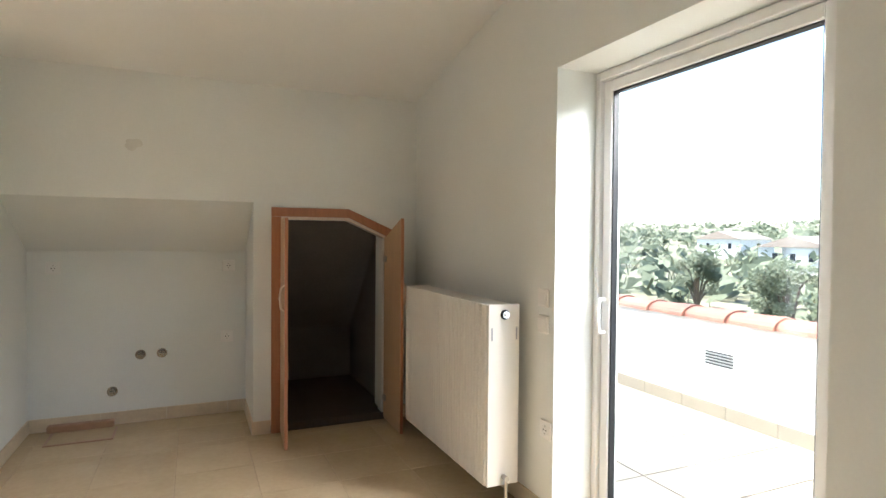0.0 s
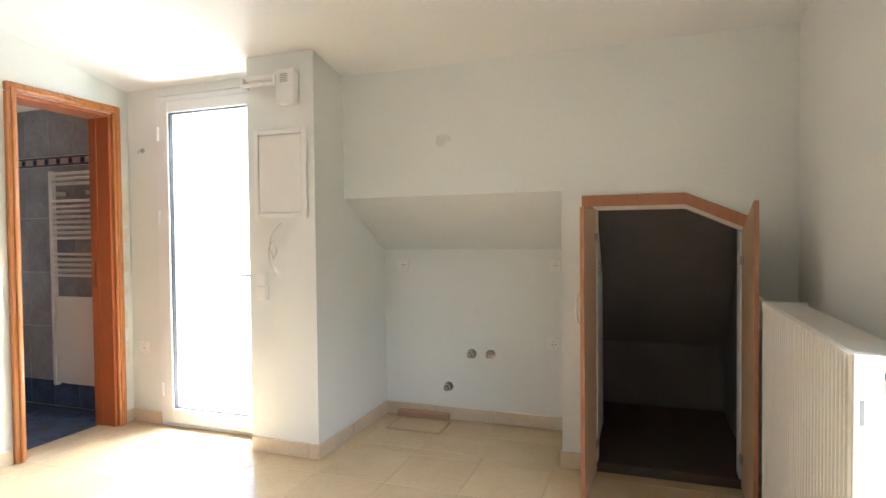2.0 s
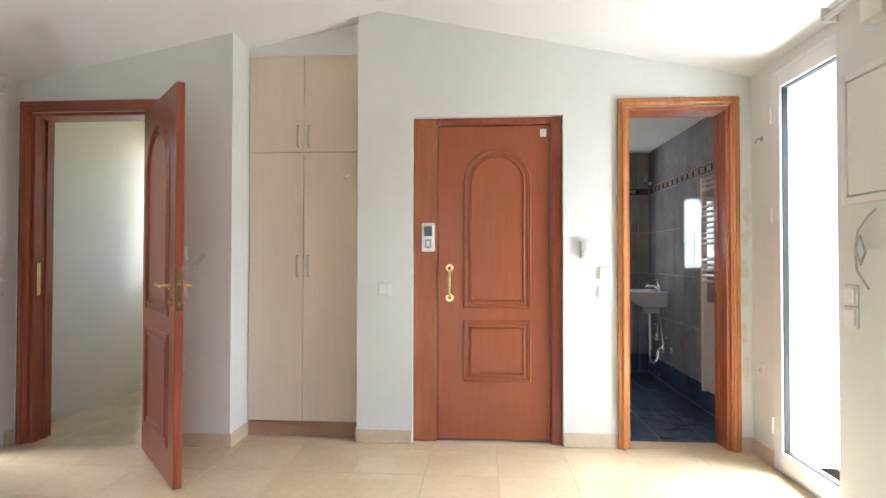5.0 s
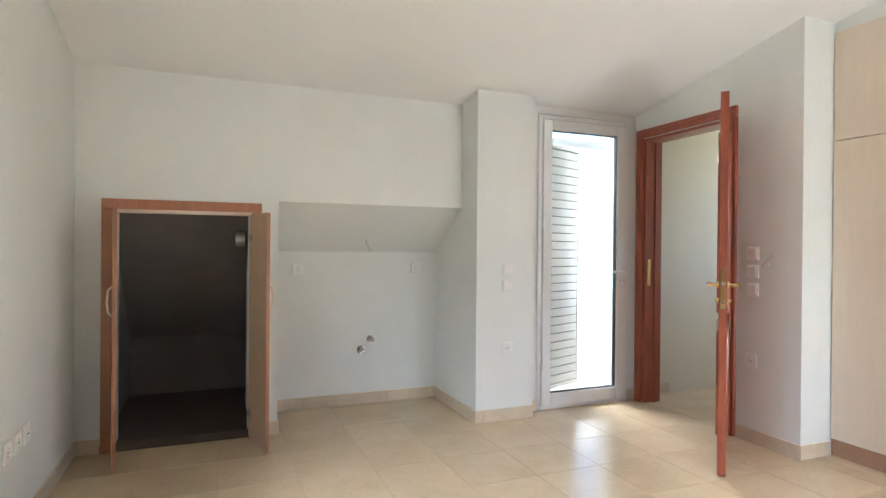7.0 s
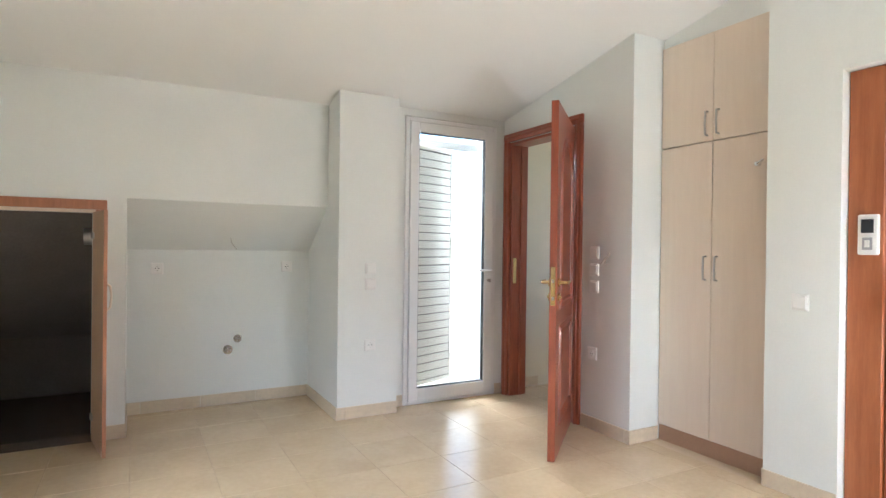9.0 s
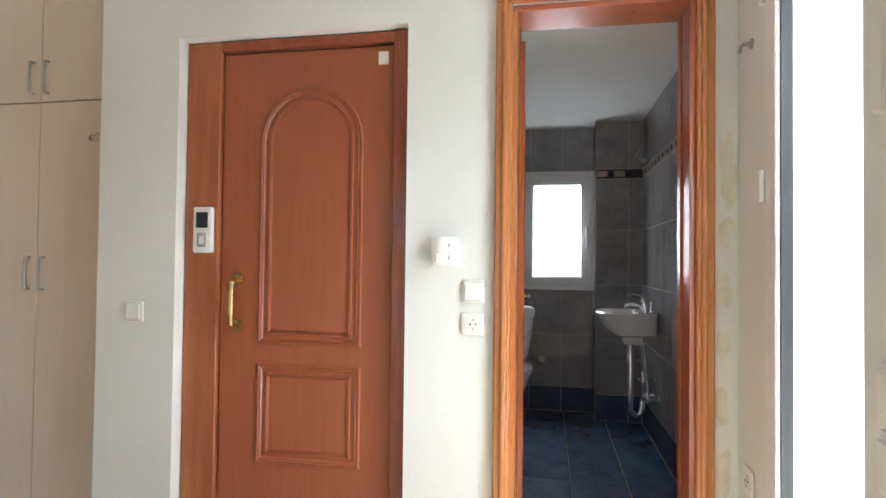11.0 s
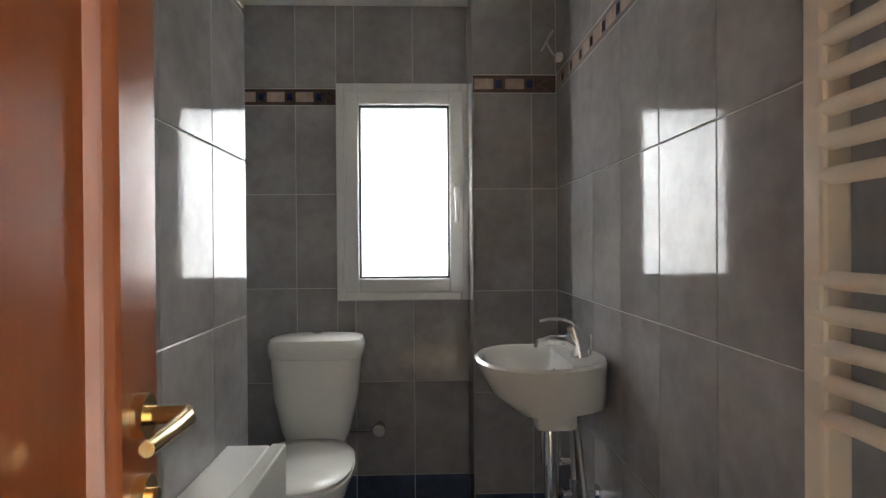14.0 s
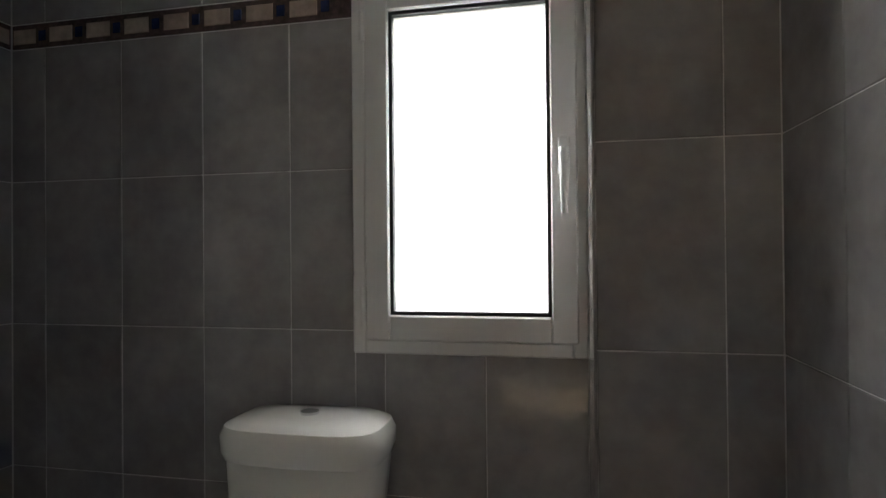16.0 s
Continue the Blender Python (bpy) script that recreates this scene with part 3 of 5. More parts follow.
# ---- glazed doors and windows ----
def glazed_door(name, x0, x1, yf, out, z1, label, hinge_left):
    """White aluminium door in a wall across y; yf the room face, out the way outside."""
    f = thing(name, ((x0 + x1) / 2, yf, 0), label, "glass door", kind="structure")
    def b(a0, a1, d0, d1, z0, zz, nm="frame", bv=0.004):
        return boxes(nm, ALU, f, (a0, a1, min(yf + d0 * out, yf + d1 * out), max(yf + d0 * out, yf + d1 * out), z0, zz), bevel=bv)
    fw, sw = 0.035, 0.075
    b(x0, x0 + fw, 0, 0.07, 0, z1), b(x1 - fw, x1, 0, 0.07, 0, z1), b(x0 + fw, x1 - fw, 0, 0.07, z1 - fw, z1), b(x0 + fw, x1 - fw, 0, 0.07, 0, 0.02)
    a0, a1, s0, s1 = x0 + fw + 0.004, x1 - fw - 0.004, 0.024, z1 - fw - 0.004
    b(a0, a0 + sw, -0.012, 0.05, s0, s1, "sash"), b(a1 - sw, a1, -0.012, 0.05, s0, s1, "sash")
    b(a0 + sw, a1 - sw, -0.012, 0.05, s1 - sw, s1, "sash"), b(a0 + sw, a1 - sw, -0.012, 0.05, s0, s0 + 0.10, "sash")
    g0, g1, gz0, gz1 = a0 + sw, a1 - sw, s0 + 0.10, s1 - sw
    k = 0.006
    for p in ((g0, g0 + k, gz0, gz1), (g1 - k, g1, gz0, gz1), (g0 + k, g1 - k, gz0, gz0 + k), (g0 + k, g1 - k, gz1 - k, gz1)):
        boxes("gasket", BLACK, f, (p[0], p[1], min(yf, yf + 0.03 * out), max(yf, yf + 0.03 * out), p[2], p[3]))
    pane = boxes("pane", GLASS, f, (g0 + k, g1 - k, min(yf + 0.014 * out, yf + 0.018 * out), max(yf + 0.014 * out, yf + 0.018 * out), gz0 + k, gz1 - k))
    pane.visible_shadow = False
    hx = a0 if hinge_left else a1
    lx = a1 - sw / 2 if hinge_left else a0 + sw / 2
    sgn = -1 if hinge_left else 1
    for hz in (0.25, z1 / 2 + 0.3, z1 - 0.25):
        tubes("hinge", ALU, f, ([(hx - 0.004 * sgn * -1, yf - 0.018 * out, hz - 0.045), (hx - 0.004 * sgn * -1, yf - 0.018 * out, hz + 0.045)], 0.009))
    yy = yf - 0.012 * out
    tubes("handle", ALU, f, ([(lx, yy, 1.04), (lx, yy - 0.012 * out, 1.04)], 0.018), ([(lx, yy, 1.04), (lx, yy - 0.045 * out, 1.04), (lx + 0.02 * sgn, yy - 0.05 * out, 1.04), (lx + 0.12 * sgn, yy - 0.048 * out, 1.04)], 0.010))
    tubes("lock", STEEL, f, ([(lx, yy, 0.955), (lx, yy - 0.014 * out, 0.955)], 0.012))
    boxes("key", STEEL, f, (lx - 0.002, lx + 0.002, min(yy, yy - 0.04 * out), max(yy, yy - 0.04 * out), 0.94, 0.968))
    return f


glazed_door("window_1", 0.285, 1.185, 3.80, 1, 2.228, "white aluminium glazed door, closed, clear pane", True)
glazed_door("window_2", 0.272, 1.108, -0.79, -1, 2.228, "white aluminium glazed door, closed, with lever handle", False)

# louvred shutter leaf, half open outside the south door; it hangs on the east side
sh = thing("shutter", (1.09, -0.90, 0.0), "white louvred shutter leaf half open outside the glass door", "shutter")
SHL, SHM = 0.60, pose(1.09, -0.90, 0, 0, 0, 200.5)
for nm, b4 in (("stile", (0.0, 0.022, 0.10, 2.05)), ("stile", (SHL - 0.012, SHL, 0.10, 2.05)), ("rail", (0.022, SHL - 0.012, 0.10, 0.13)), ("rail", (0.022, SHL - 0.012, 2.02, 2.05))):
    s_ = boxes(nm, SHUT, None, (b4[0], b4[1], -0.014, 0.014, b4[2], b4[3]), bevel=0.003)
    s_.matrix_basis = SHM
    adopt(s_, sh)
for i in range(28):
    s_ = boxes("slat", SHUT, None, (-0.282, 0.282, -0.010, 0.010, -0.0305, 0.0305), bevel=0.003)
    s_.matrix_basis = SHM @ pose(0.305, 0, 0.166 + i * 0.0672, 0, 0, 0)
    adopt(s_, sh)
# black sheet behind the slats, put in for the shade between them
s_ = boxes("groove", BLACK, None, (0.022, SHL - 0.012, -0.002, 0.002, 0.13, 2.02))
s_.matrix_basis = SHM
adopt(s_, sh)
tb = structure(boxes("trim", ALU_SHADED, None, (0.275, 1.105, -1.13, -1.09, 2.065, 2.125), bevel=0.004), "white aluminium cross bar outside the glass door", "trim")

# sliding door to the terrace
f = thing("window_3", (4.30, 1.6, 0), "white aluminium terrace door, closed, with large clear pane", "glass door", kind="structure")
xf = 4.31
q0, q1, qz = SY0 + 0.003, SY1 - 0.003, SZ - 0.003
for a, b_, c, e in ((q0, q0 + 0.05, 0, qz), (q1 - 0.03, q1, 0, qz), (q0 + 0.05, q1 - 0.03, qz - 0.04, qz), (q0 + 0.05, q1 - 0.03, 0, 0.03)):
    boxes("frame", ALU, f, (xf, xf + 0.1, a, b_, c, e), bevel=0.004)
sw = 0.05
r0, r1, rz0, rz1 = q0 + 0.054, q1 - 0.034, 0.034, qz - 0.044
for a, b_, c, e in ((r0, r0 + 0.12, rz0, rz1), (r1 - sw, r1, rz0, rz1), (r0 + 0.12, r1 - sw, rz1 - sw, rz1), (r0 + 0.12, r1 - sw, rz0, rz0 + 0.08)):
    boxes("sash", ALU, f, (xf + 0.02, xf + 0.07, a, b_, c, e), bevel=0.004)
k = 0.007
u0, u1, uz0, uz1 = r0 + 0.12, r1 - sw, rz0 + 0.08, rz1 - sw
for a, b_, c, e in ((u0, u0 + k, uz0, uz1), (u1 - k, u1, uz0, uz1), (u0 + k, u1 - k, uz0, uz0 + k), (u0 + k, u1 - k, uz1 - k, uz1)):
    boxes("gasket", BLACK, f, (xf + 0.03, xf + 0.06, a, b_, c, e))
pane = boxes("pane", GLASS, f, (xf + 0.043, xf + 0.047, u0 + k, u1 - k, uz0 + k, uz1 - k))
pane.visible_shadow = False
tubes("handle", PLAST, f, ([(xf + 0.02, r1 - sw / 2, 1.02), (xf - 0.012, r1 - sw / 2, 1.02), (xf - 0.02, r1 - sw / 2, 0.98), (xf - 0.02, r1 - sw / 2, 0.91), (xf - 0.012, r1 - sw / 2, 0.87), (xf + 0.02, r1 - sw / 2, 0.87)], 0.010))

# bathroom window with frosted pane
f = thing("window_4", (BX, 3.25, WZ0), "white aluminium window, closed, with frosted pane", "window", kind="structure")
x0 = BX - 0.06
for a, b_, c, e in ((WY0, WY0 + 0.035, WZ0, WZ1), (WY1 - 0.035, WY1, WZ0, WZ1), (WY0 + 0.035, WY1 - 0.035, WZ0, WZ0 + 0.035), (WY0 + 0.035, WY1 - 0.035, WZ1 - 0.035, WZ1)):
    boxes("frame", ALU, f, (x0, BX + 0.015, a, b_, c, e), bevel=0.004)
a0, a1, c0, c1 = WY0 + 0.038, WY1 - 0.022, WZ0 + 0.036, WZ1 - 0.036
sw = 0.062
for a, b_, c, e in ((a0, a0 + sw, c0, c1), (a1 - sw, a1, c0, c1), (a0 + sw, a1 - sw, c0, c0 + sw), (a0 + sw, a1 - sw, c1 - sw, c1)):
    boxes("sash", ALU, f, (x0 + 0.01, BX + 0.028, a, b_, c, e), bevel=0.004)
g = 0.009
for a, b_, c, e in ((a0 + sw, a0 + sw + g, c0 + sw, c1 - sw), (a1 - sw - g, a1 - sw, c0 + sw, c1 - sw), (a0 + sw + g, a1 - sw - g, c0 + sw, c0 + sw + g), (a0 + sw + g, a1 - sw - g, c1 - sw - g, c1 - sw)):
    boxes("gasket", BLACK, f, (BX - 0.01, BX + 0.018, a, b_, c, e))
pane = boxes("pane", FROST, f, (BX - 0.004, BX, a0 + sw + g, a1 - sw - g, c0 + sw + g, c1 - sw - g))
for hz in (WZ0 + 0.12, WZ1 - 0.12):
    tubes("hinge", ALU, f, ([(BX + 0.03, WY0 + 0.034, hz - 0.05), (BX + 0.03, WY0 + 0.034, hz + 0.05)], 0.008))
hy = a1 - sw / 2
boxes("handle_plate", ALU, f, (BX + 0.028, BX + 0.036, hy - 0.014, hy + 0.014, 1.40, 1.49), bevel=0.003)
tubes("handle", ALU, f, ([(BX + 0.03, hy, 1.455), (BX + 0.06, hy, 1.455), (BX + 0.068, hy, 1.44), (BX + 0.075, hy, 1.38), (BX + 0.066, hy, 1.31)], [0.011, 0.011, 0.011, 0.010, 0.007]))


# ---- fitted wardrobe ----
w = thing("wardrobe", (-0.3, 0.985, 0), "fitted pale maple wardrobe with four closed doors, brown plinth", "wardrobe")
boxes("body", MAPLE, w, (-0.555, -0.083, 0.615, 1.36, 0.10, 2.52))
boxes("plinth", PLINTH, w, (-0.54, -0.075, 0.615, 1.36, 0, 0.097))
for y0, y1 in ((0.617, 0.983), (0.987, 1.358)):
    for z0, z1, hz in ((0.102, 1.868, 1.12), (1.874, 2.517, 1.98)):
        dr = boxes("door", MAPLE, w, (-0.0825, -0.063, y0, y1, z0, z1), bevel=0.0015)
        hy = y1 - 0.035 if y0 < 0.9 else y0 + 0.035
        tubes("handle", STEEL, dr, ([(-0.063, hy, hz - 0.07), (-0.04, hy, hz - 0.068), (-0.036, hy, hz), (-0.04, hy, hz + 0.068), (-0.063, hy, hz + 0.07)], 0.006))
tubes("lock_knob", CHROME, w, ([(-0.063, 1.27, 1.70), (-0.035, 1.27, 1.70)], 0.012), ([(-0.04, 1.27, 1.70), (-0.04, 1.305, 1.72)], 0.007))


# ---- roof closets: frame and open leaves ----
def roof_closet(name, yf, out, outline, leaves, label):
    """outline: the opening's head from left to right; leaves: hinge x, angle, length, head heights at hinge and tip."""
    f = thing(name, (outline[0][0], yf, 0), label, "closet")
    ya, yb = min(yf - 0.018 * out, yf - 0.001 * out), max(yf - 0.018 * out, yf - 0.001 * out)
    w = 0.06
    x0, x1 = outline[0][0], outline[-1][0]
    boxes("frame", CHERRY, f, (x0 - w, x0, ya, yb, 0.0, outline[0][1]), (x1, x1 + w, ya, yb, 0.0, outline[-1][1]), bevel=0.003)
    bm = bmesh.new()
    up = [(p[0], p[1] + w) for p in outline]
    up[0], up[-1] = (x0 - w, up[0][1]), (x1 + w, up[-1][1] - (0.022 if len(outline) > 2 else 0))
    lo = [(x0 - w, outline[0][1] + 0.001)] + [(p[0], p[1] + 0.001) for p in outline] + [(x1 + w, outline[-1][1] - (0.022 if len(outline) > 2 else -0.001))]
    prism(bm, lo + up[::-1], "y", ya, yb)
    finish(bm, "frame_head", CHERRY, f)
    yi0, yi1 = min(yf, yf + 0.09 * out), max(yf, yf + 0.09 * out)
    boxes("lining", WHITEL, f, (x0, x0 + 0.018, yi0, yi1, 0.05, outline[0][1] - 0.02), (x1 - 0.018, x1, yi0, yi1, 0.05, outline[-1][1] - 0.02), bevel=0.001)
    bm = bmesh.new()
    prism(bm, [(p[0], p[1] - 0.018) for p in outline] + [(p[0], p[1]) for p in outline[::-1]], "y", yi0, yi1)
    finish(bm, "lining_head", MAPLE, f)
    for hx, ang, ln, zh, zt in leaves:
        lf = new("door")
        lf.matrix_basis = pose(hx, yf - 0.022 * out, 0.02, 0, 0, ang)
        lf.empty_display_size = 0.05
        bm = bmesh.new()
        prism(bm, [(0, 0), (ln, 0), (ln, zt), (0, zh)], "y", -0.009, 0.009)
        a = finish(bm, "leaf", BEECH)
        bm = bmesh.new()
        prism(bm, [(ln, 0), (ln + 0.003, 0), (ln + 0.003, zt), (ln, zt)], "y", -0.0092, 0.0092)
        prism(bm, [(0, zh), (ln, zt), (ln, zt + 0.003), (0, zh + 0.003)], "y", -0.0092, 0.0092)
        e = finish(bm, "edge_band", CHERRY)
        bm = bmesh.new()
        for sd in (-1, 1):
            if sd == (-1 if (out > 0) == (hx < 3.5) else 1):
                tube(bm, [(ln - 0.03, 0.009 * sd, 0.82), (ln - 0.03, 0.03 * sd, 0.84), (ln - 0.03, 0.036 * sd, 0.90), (ln - 0.03, 0.03 * sd, 0.96), (ln - 0.03, 0.009 * sd, 0.98)], 0.006, 8)
        h = finish(bm, "handle", MAPLE, None, True)
        sd = 1 if (out > 0) == (hx < 3.5) else -1
        g = [boxes("hinge", STEEL, None, (0.01, 0.06, min(0.009 * sd, 0.02 * sd), max(0.009 * sd, 0.02 * sd), hz - 0.02, hz + 0.02), bevel=0.003) for hz in (0.15, zh - 0.14)]
        for part in (a, e, h, *g):
            part.parent = lf
        m_ = lf.matrix_basis.copy()
        lf.parent = f
        lf.matrix_parent_inverse = f.matrix_basis.inverted()
        lf.matrix_basis = m_
    return f


roof_closet("roof_closet", YA, 1, CLOSET_A, [(3.155, -94, 0.37, 1.38, 1.38), (3.862, -91, 0.37, 1.26, 1.39)], "low roof closet in cherry frame, both doors open")
roof_closet("roof_closet", YB, -1, CLOSET_B, [(3.90, 99, 0.385, 1.39, 1.39), (3.14, 101, 0.385, 1.39, 1.39)], "low roof closet in cherry frame, both doors open")


# ---- radiator ----
r = thing("radiator", (4.0, 3.0, 0.05), "white ribbed steel panel radiator hung on the wall", "radiator")
RY0, RY1, RZ0, RZ1, RX0, RX1 = 2.42, 3.52, 0.13, 0.985, 3.87, 4.04
bm = bmesh.new()
n = 33
pts = []
for i in range(n):
    c = RY0 + 0.015 + (RY1 - RY0 - 0.03) * (i + 0.5) / n
    h = (RY1 - RY0 - 0.03) / n
    pts += [(RX0 + 0.006, c - h * 0.48), (RX0, c - h * 0.34), (RX0, c + h * 0.34), (RX0 + 0.006, c + h * 0.48)]
pts = [(RX0 + 0.006, RY0 + 0.002)] + pts + [(RX0 + 0.006, RY1 - 0.002), (RX0 + 0.02, RY1 - 0.002), (RX0 + 0.02, RY0 + 0.002)]
prism(bm, pts, "z", RZ0, RZ1 - 0.004)
finish(bm, "front_panel", RADW, r)
boxes("back_panel", RADW, r, (RX1 - 0.02, RX1, RY0 + 0.01, RY1 - 0.01, RZ0, RZ1 - 0.02), bevel=0.004)
boxes("side_cover", RADW, r, (RX0 + 0.004, RX1, RY0 - 0.004, RY0 + 0.002, RZ0, RZ1), bevel=0.002)
boxes("side_cover", RADW, r, (RX0 + 0.004, RX1, RY1 - 0.002, RY1 + 0.004, RZ0, RZ1), bevel=0.002)
boxes("top_grille", RADW, r, *[(RX0 + 0.022, RX1 - 0.022, RY0 + 0.02 + i * 0.027, RY0 + 0.032 + i * 0.027, RZ1 - 0.012, RZ1 - 0.004) for i in range(40)])
tubes("vent_plug", CHROME, r, ([(RX0 + 0.09, RY0 - 0.004, RZ1 - 0.05), (RX0 + 0.09, RY0 - 0.018, RZ1 - 0.05)], 0.018), ([(RX0 + 0.09, RY0 - 0.018, RZ1 - 0.05), (RX0 + 0.09, RY0 - 0.028, RZ1 - 0.05)], 0.008))
tubes("vent_ring", BLACK, r, ([(RX0 + 0.09, RY0 - 0.004, RZ1 - 0.05), (RX0 + 0.09, RY0 - 0.008, RZ1 - 0.05)], 0.024))
tubes("valve", STEEL, r, ([(RX0 + 0.09, RY0 - 0.004, RZ0 + 0.04), (RX0 + 0.09, RY0 - 0.04, RZ0 + 0.04)], 0.012), ([(RX0 + 0.09, RY0 - 0.03, RZ0 + 0.04), (RX0 + 0.09, RY0 - 0.03, 0.0)], 0.008))
boxes("bracket", RADW, r, (RX1 - 0.002, XD - 0.001, RY0 + 0.15, RY0 + 0.18, 0.2, 0.85), (RX1 - 0.002, XD - 0.001, RY1 - 0.18, RY1 - 0.15, 0.2, 0.85))
boxes("slot_clip", GREYP, r, (RX0 + 0.018, RX0 + 0.026, RY0 - 0.006, RY0 - 0.003, RZ1 - 0.17, RZ1 - 0.11), (RX1 - 0.02, RX1 - 0.012, RY0 - 0.006, RY0 - 0.003, RZ1 - 0.17, RZ1 - 0.11))


# ---- sockets, switches and fittings; each built round its back, facing -y ----
def plate_switch(double=False):
    s = thing("light_switch", (0, 0, 0), "white plastic rocker light switch on the wall", "switch", "wall switches")
    boxes("plate", PLAST, s, (-0.042, 0.042, -0.010, 0, -0.042, 0.042), bevel=0.006, seg=2)
    boxes("rocker", PLAST, s, (-0.032, 0.032, -0.016, -0.010, -0.032, 0.032), bevel=0.003)
    return s


def plate_socket():
    s = thing("wall_socket", (0, 0, 0), "white plastic round-hole wall socket", "socket", "wall sockets")
    boxes("plate", PLAST, s, (-0.042, 0.042, -0.010, 0, -0.042, 0.042), bevel=0.006, seg=2)
    bm = bmesh.new()
    loft(bm, [[(r_ * math.cos(2 * math.pi * k / 20), y_, r_ * math.sin(2 * math.pi * k / 20)) for k in range(20)] for y_, r_ in ((-0.0095, 0.0235), (-0.0125, 0.0225), (-0.0125, 0.0195), (-0.0104, 0.0185))])
    finish(bm, "bezel", PLAST, s, True)
    boxes("earth_clip", STEEL, s, (-0.003, 0.003, -0.0118, -0.0102, 0.0125, 0.0185), (-0.003, 0.003, -0.0118, -0.0102, -0.0185, -0.0125))
    tubes("pin_hole", BLACK, s, ([(-0.0095, -0.0100, 0), (-0.0095, -0.0114, 0)], 0.0035), ([(0.0095, -0.0100, 0), (0.0095, -0.0114, 0)], 0.0035))
    return s


sw0, so0 = plate_switch(), plate_socket()
FACE = {"-y": 0, "+x": 90, "+y": 180, "-x": -90}
used = {"sw": False, "so": False}


def fit(kind, x, y, z, face):
    src = sw0 if kind == "sw" else so0
    m_ = pose(x, y, z, 0, 0, FACE[face])
    if not used[kind]:
        used[kind] = True
        place(src, m_)
    else:
        copy_thing(src, m_)


# gable wall
fit("sw", XC, 1.545, 0.975, "+x"), fit("sw", XC, 2.925, 1.083, "+x"), fit("so", XC, 2.925, 0.966, "+x")
# beside the stair door
fit("sw", XW, 0.29, 1.20, "+x"), fit("sw", XW, 0.29, 1.085, "+x"), fit("sw", XW, 0.29, 0.97, "+x"), fit("so", XW, 0.28, 0.518, "+x")
# south pier and niche
fit("sw", 1.43, -0.67, 1.065, "+y"), fit("sw", 1.43, -0.67, 0.953, "+y"), fit("so", 1.43, -0.67, 0.515, "+y")
fit("so", 2.78, NB, 1.045, "+y"), fit("so", 1.85, NB, 1.055, "+y")
# north niche and pier
fit("so", 1.79, NA, 1.07, "-y"), fit("so", 2.86, NA, 1.075, "-y"), fit("so", 2.85, NA, 0.56, "-y")
fit("sw", 1.28, 3.61, 1.03, "-y"), fit("sw", 1.28, 3.61, 0.945, "-y")
# terrace wall
fit("sw", XD, 2.30, 1.02, "-x"), fit("sw", XD, 2.30, 0.90, "-x"), fit("so", XD, 2.27, 0.42, "-x")
for yy in (-0.03, 0.09, 0.21, 0.33):
    fit("so", XD, yy, 0.41, "-x")
fit("so", 0.14, YA - 0.13, 0.52, "-y")

o = thing("thermostat", (XC, 2.813, 1.24), "white room thermostat with round dial", "thermostat")
boxes("back_plate", PLAST, o, (XC, XC + 0.010, 2.774, 2.868, 1.187, 1.293), bevel=0.003)
bm = bmesh.new()
prof = [(0.010, 2.774), (0.030, 2.774)] + [(0.030 + 0.014 * math.sin(math.pi * (0.15 + 0.75 * k / 8)), 2.776 + 0.078 * k / 8) for k in range(9)] + [(0.026, 2.858), (0.010, 2.860)]
prism(bm, [(XC + p[0], p[1]) for p in prof], "z", 1.188, 1.292)
finish(bm, "housing", PLAST, o, True)
tubes("dial", PLAST, o, ([(XC + 0.040, 2.798, 1.217), (XC + 0.050, 2.798, 1.217)], [0.017, 0.0155]), n=24)
boxes("dial_grip", PLAST, o, (XC + 0.049, XC + 0.056, 2.7955, 2.8005, 1.203, 1.231), bevel=0.002)
boxes("slider", GREYP, o, (XC + 0.030, XC + 0.041, 2.838, 2.844, 1.255, 1.27), (XC + 0.030, XC + 0.041, 2.838, 2.844, 1.21, 1.226), bevel=0.001)
boxes("mark", BLACK, o, (XC + 0.030, XC + 0.0405, 2.8385, 2.8415, 1.279, 1.282), (XC + 0.030, XC + 0.0405, 2.8385, 2.8415, 1.235, 1.238))

o.matrix_basis = Matrix.Translation((0, 0, -0.013)) @ o.matrix_basis

# north pier: fuse cabinet, split-unit junction, loose wires
o = thing("fuse_cabinet", (1.42, 3.61, 1.40), "flush white fuse cabinet with closed door on the pier", "fuse box")
boxes("frame", PLAST, o, (1.245, 1.275, 3.590, 3.609, 1.385, 1.90), (1.57, 1.60, 3.590, 3.609, 1.385, 1.90), (1.275, 1.57, 3.590, 3.609, 1.385, 1.415), (1.275, 1.57, 3.590, 3.609, 1.87, 1.90), bevel=0.004)
boxes("door", PLAST, o, (1.279, 1.566, 3.596, 3.608, 1.419, 1.866), bevel=0.003)
boxes("catch", PLAST, o, (1.545, 1.558, 3.591, 3.596, 1.62, 1.66), bevel=0.002)
o = thing("siren_box", (1.50, 3.61, 2.03), "white plastic alarm box under the ceiling", "alarm box")
boxes("housing", PLAST, o, (1.44, 1.56, 3.54, 3.609, 2.03, 2.225), bevel=0.012, seg=2, smooth=True)
bm = bmesh.new()
for k in range(5):
    box(bm, 1.475, 1.525, 3.537, 3.541, 2.15 + k * 0.01, 2.154 + k * 0.01)
finish(bm, "grille", GREYP, o)
o = thing("fluorescent_lamp", (1.32, 3.60, 2.16), "short white fluorescent batten lamp on the pier", "lamp")
boxes("batten", PLAST, o, (1.20, 1.43, 3.575, 3.609, 2.185, 2.215), bevel=0.004)
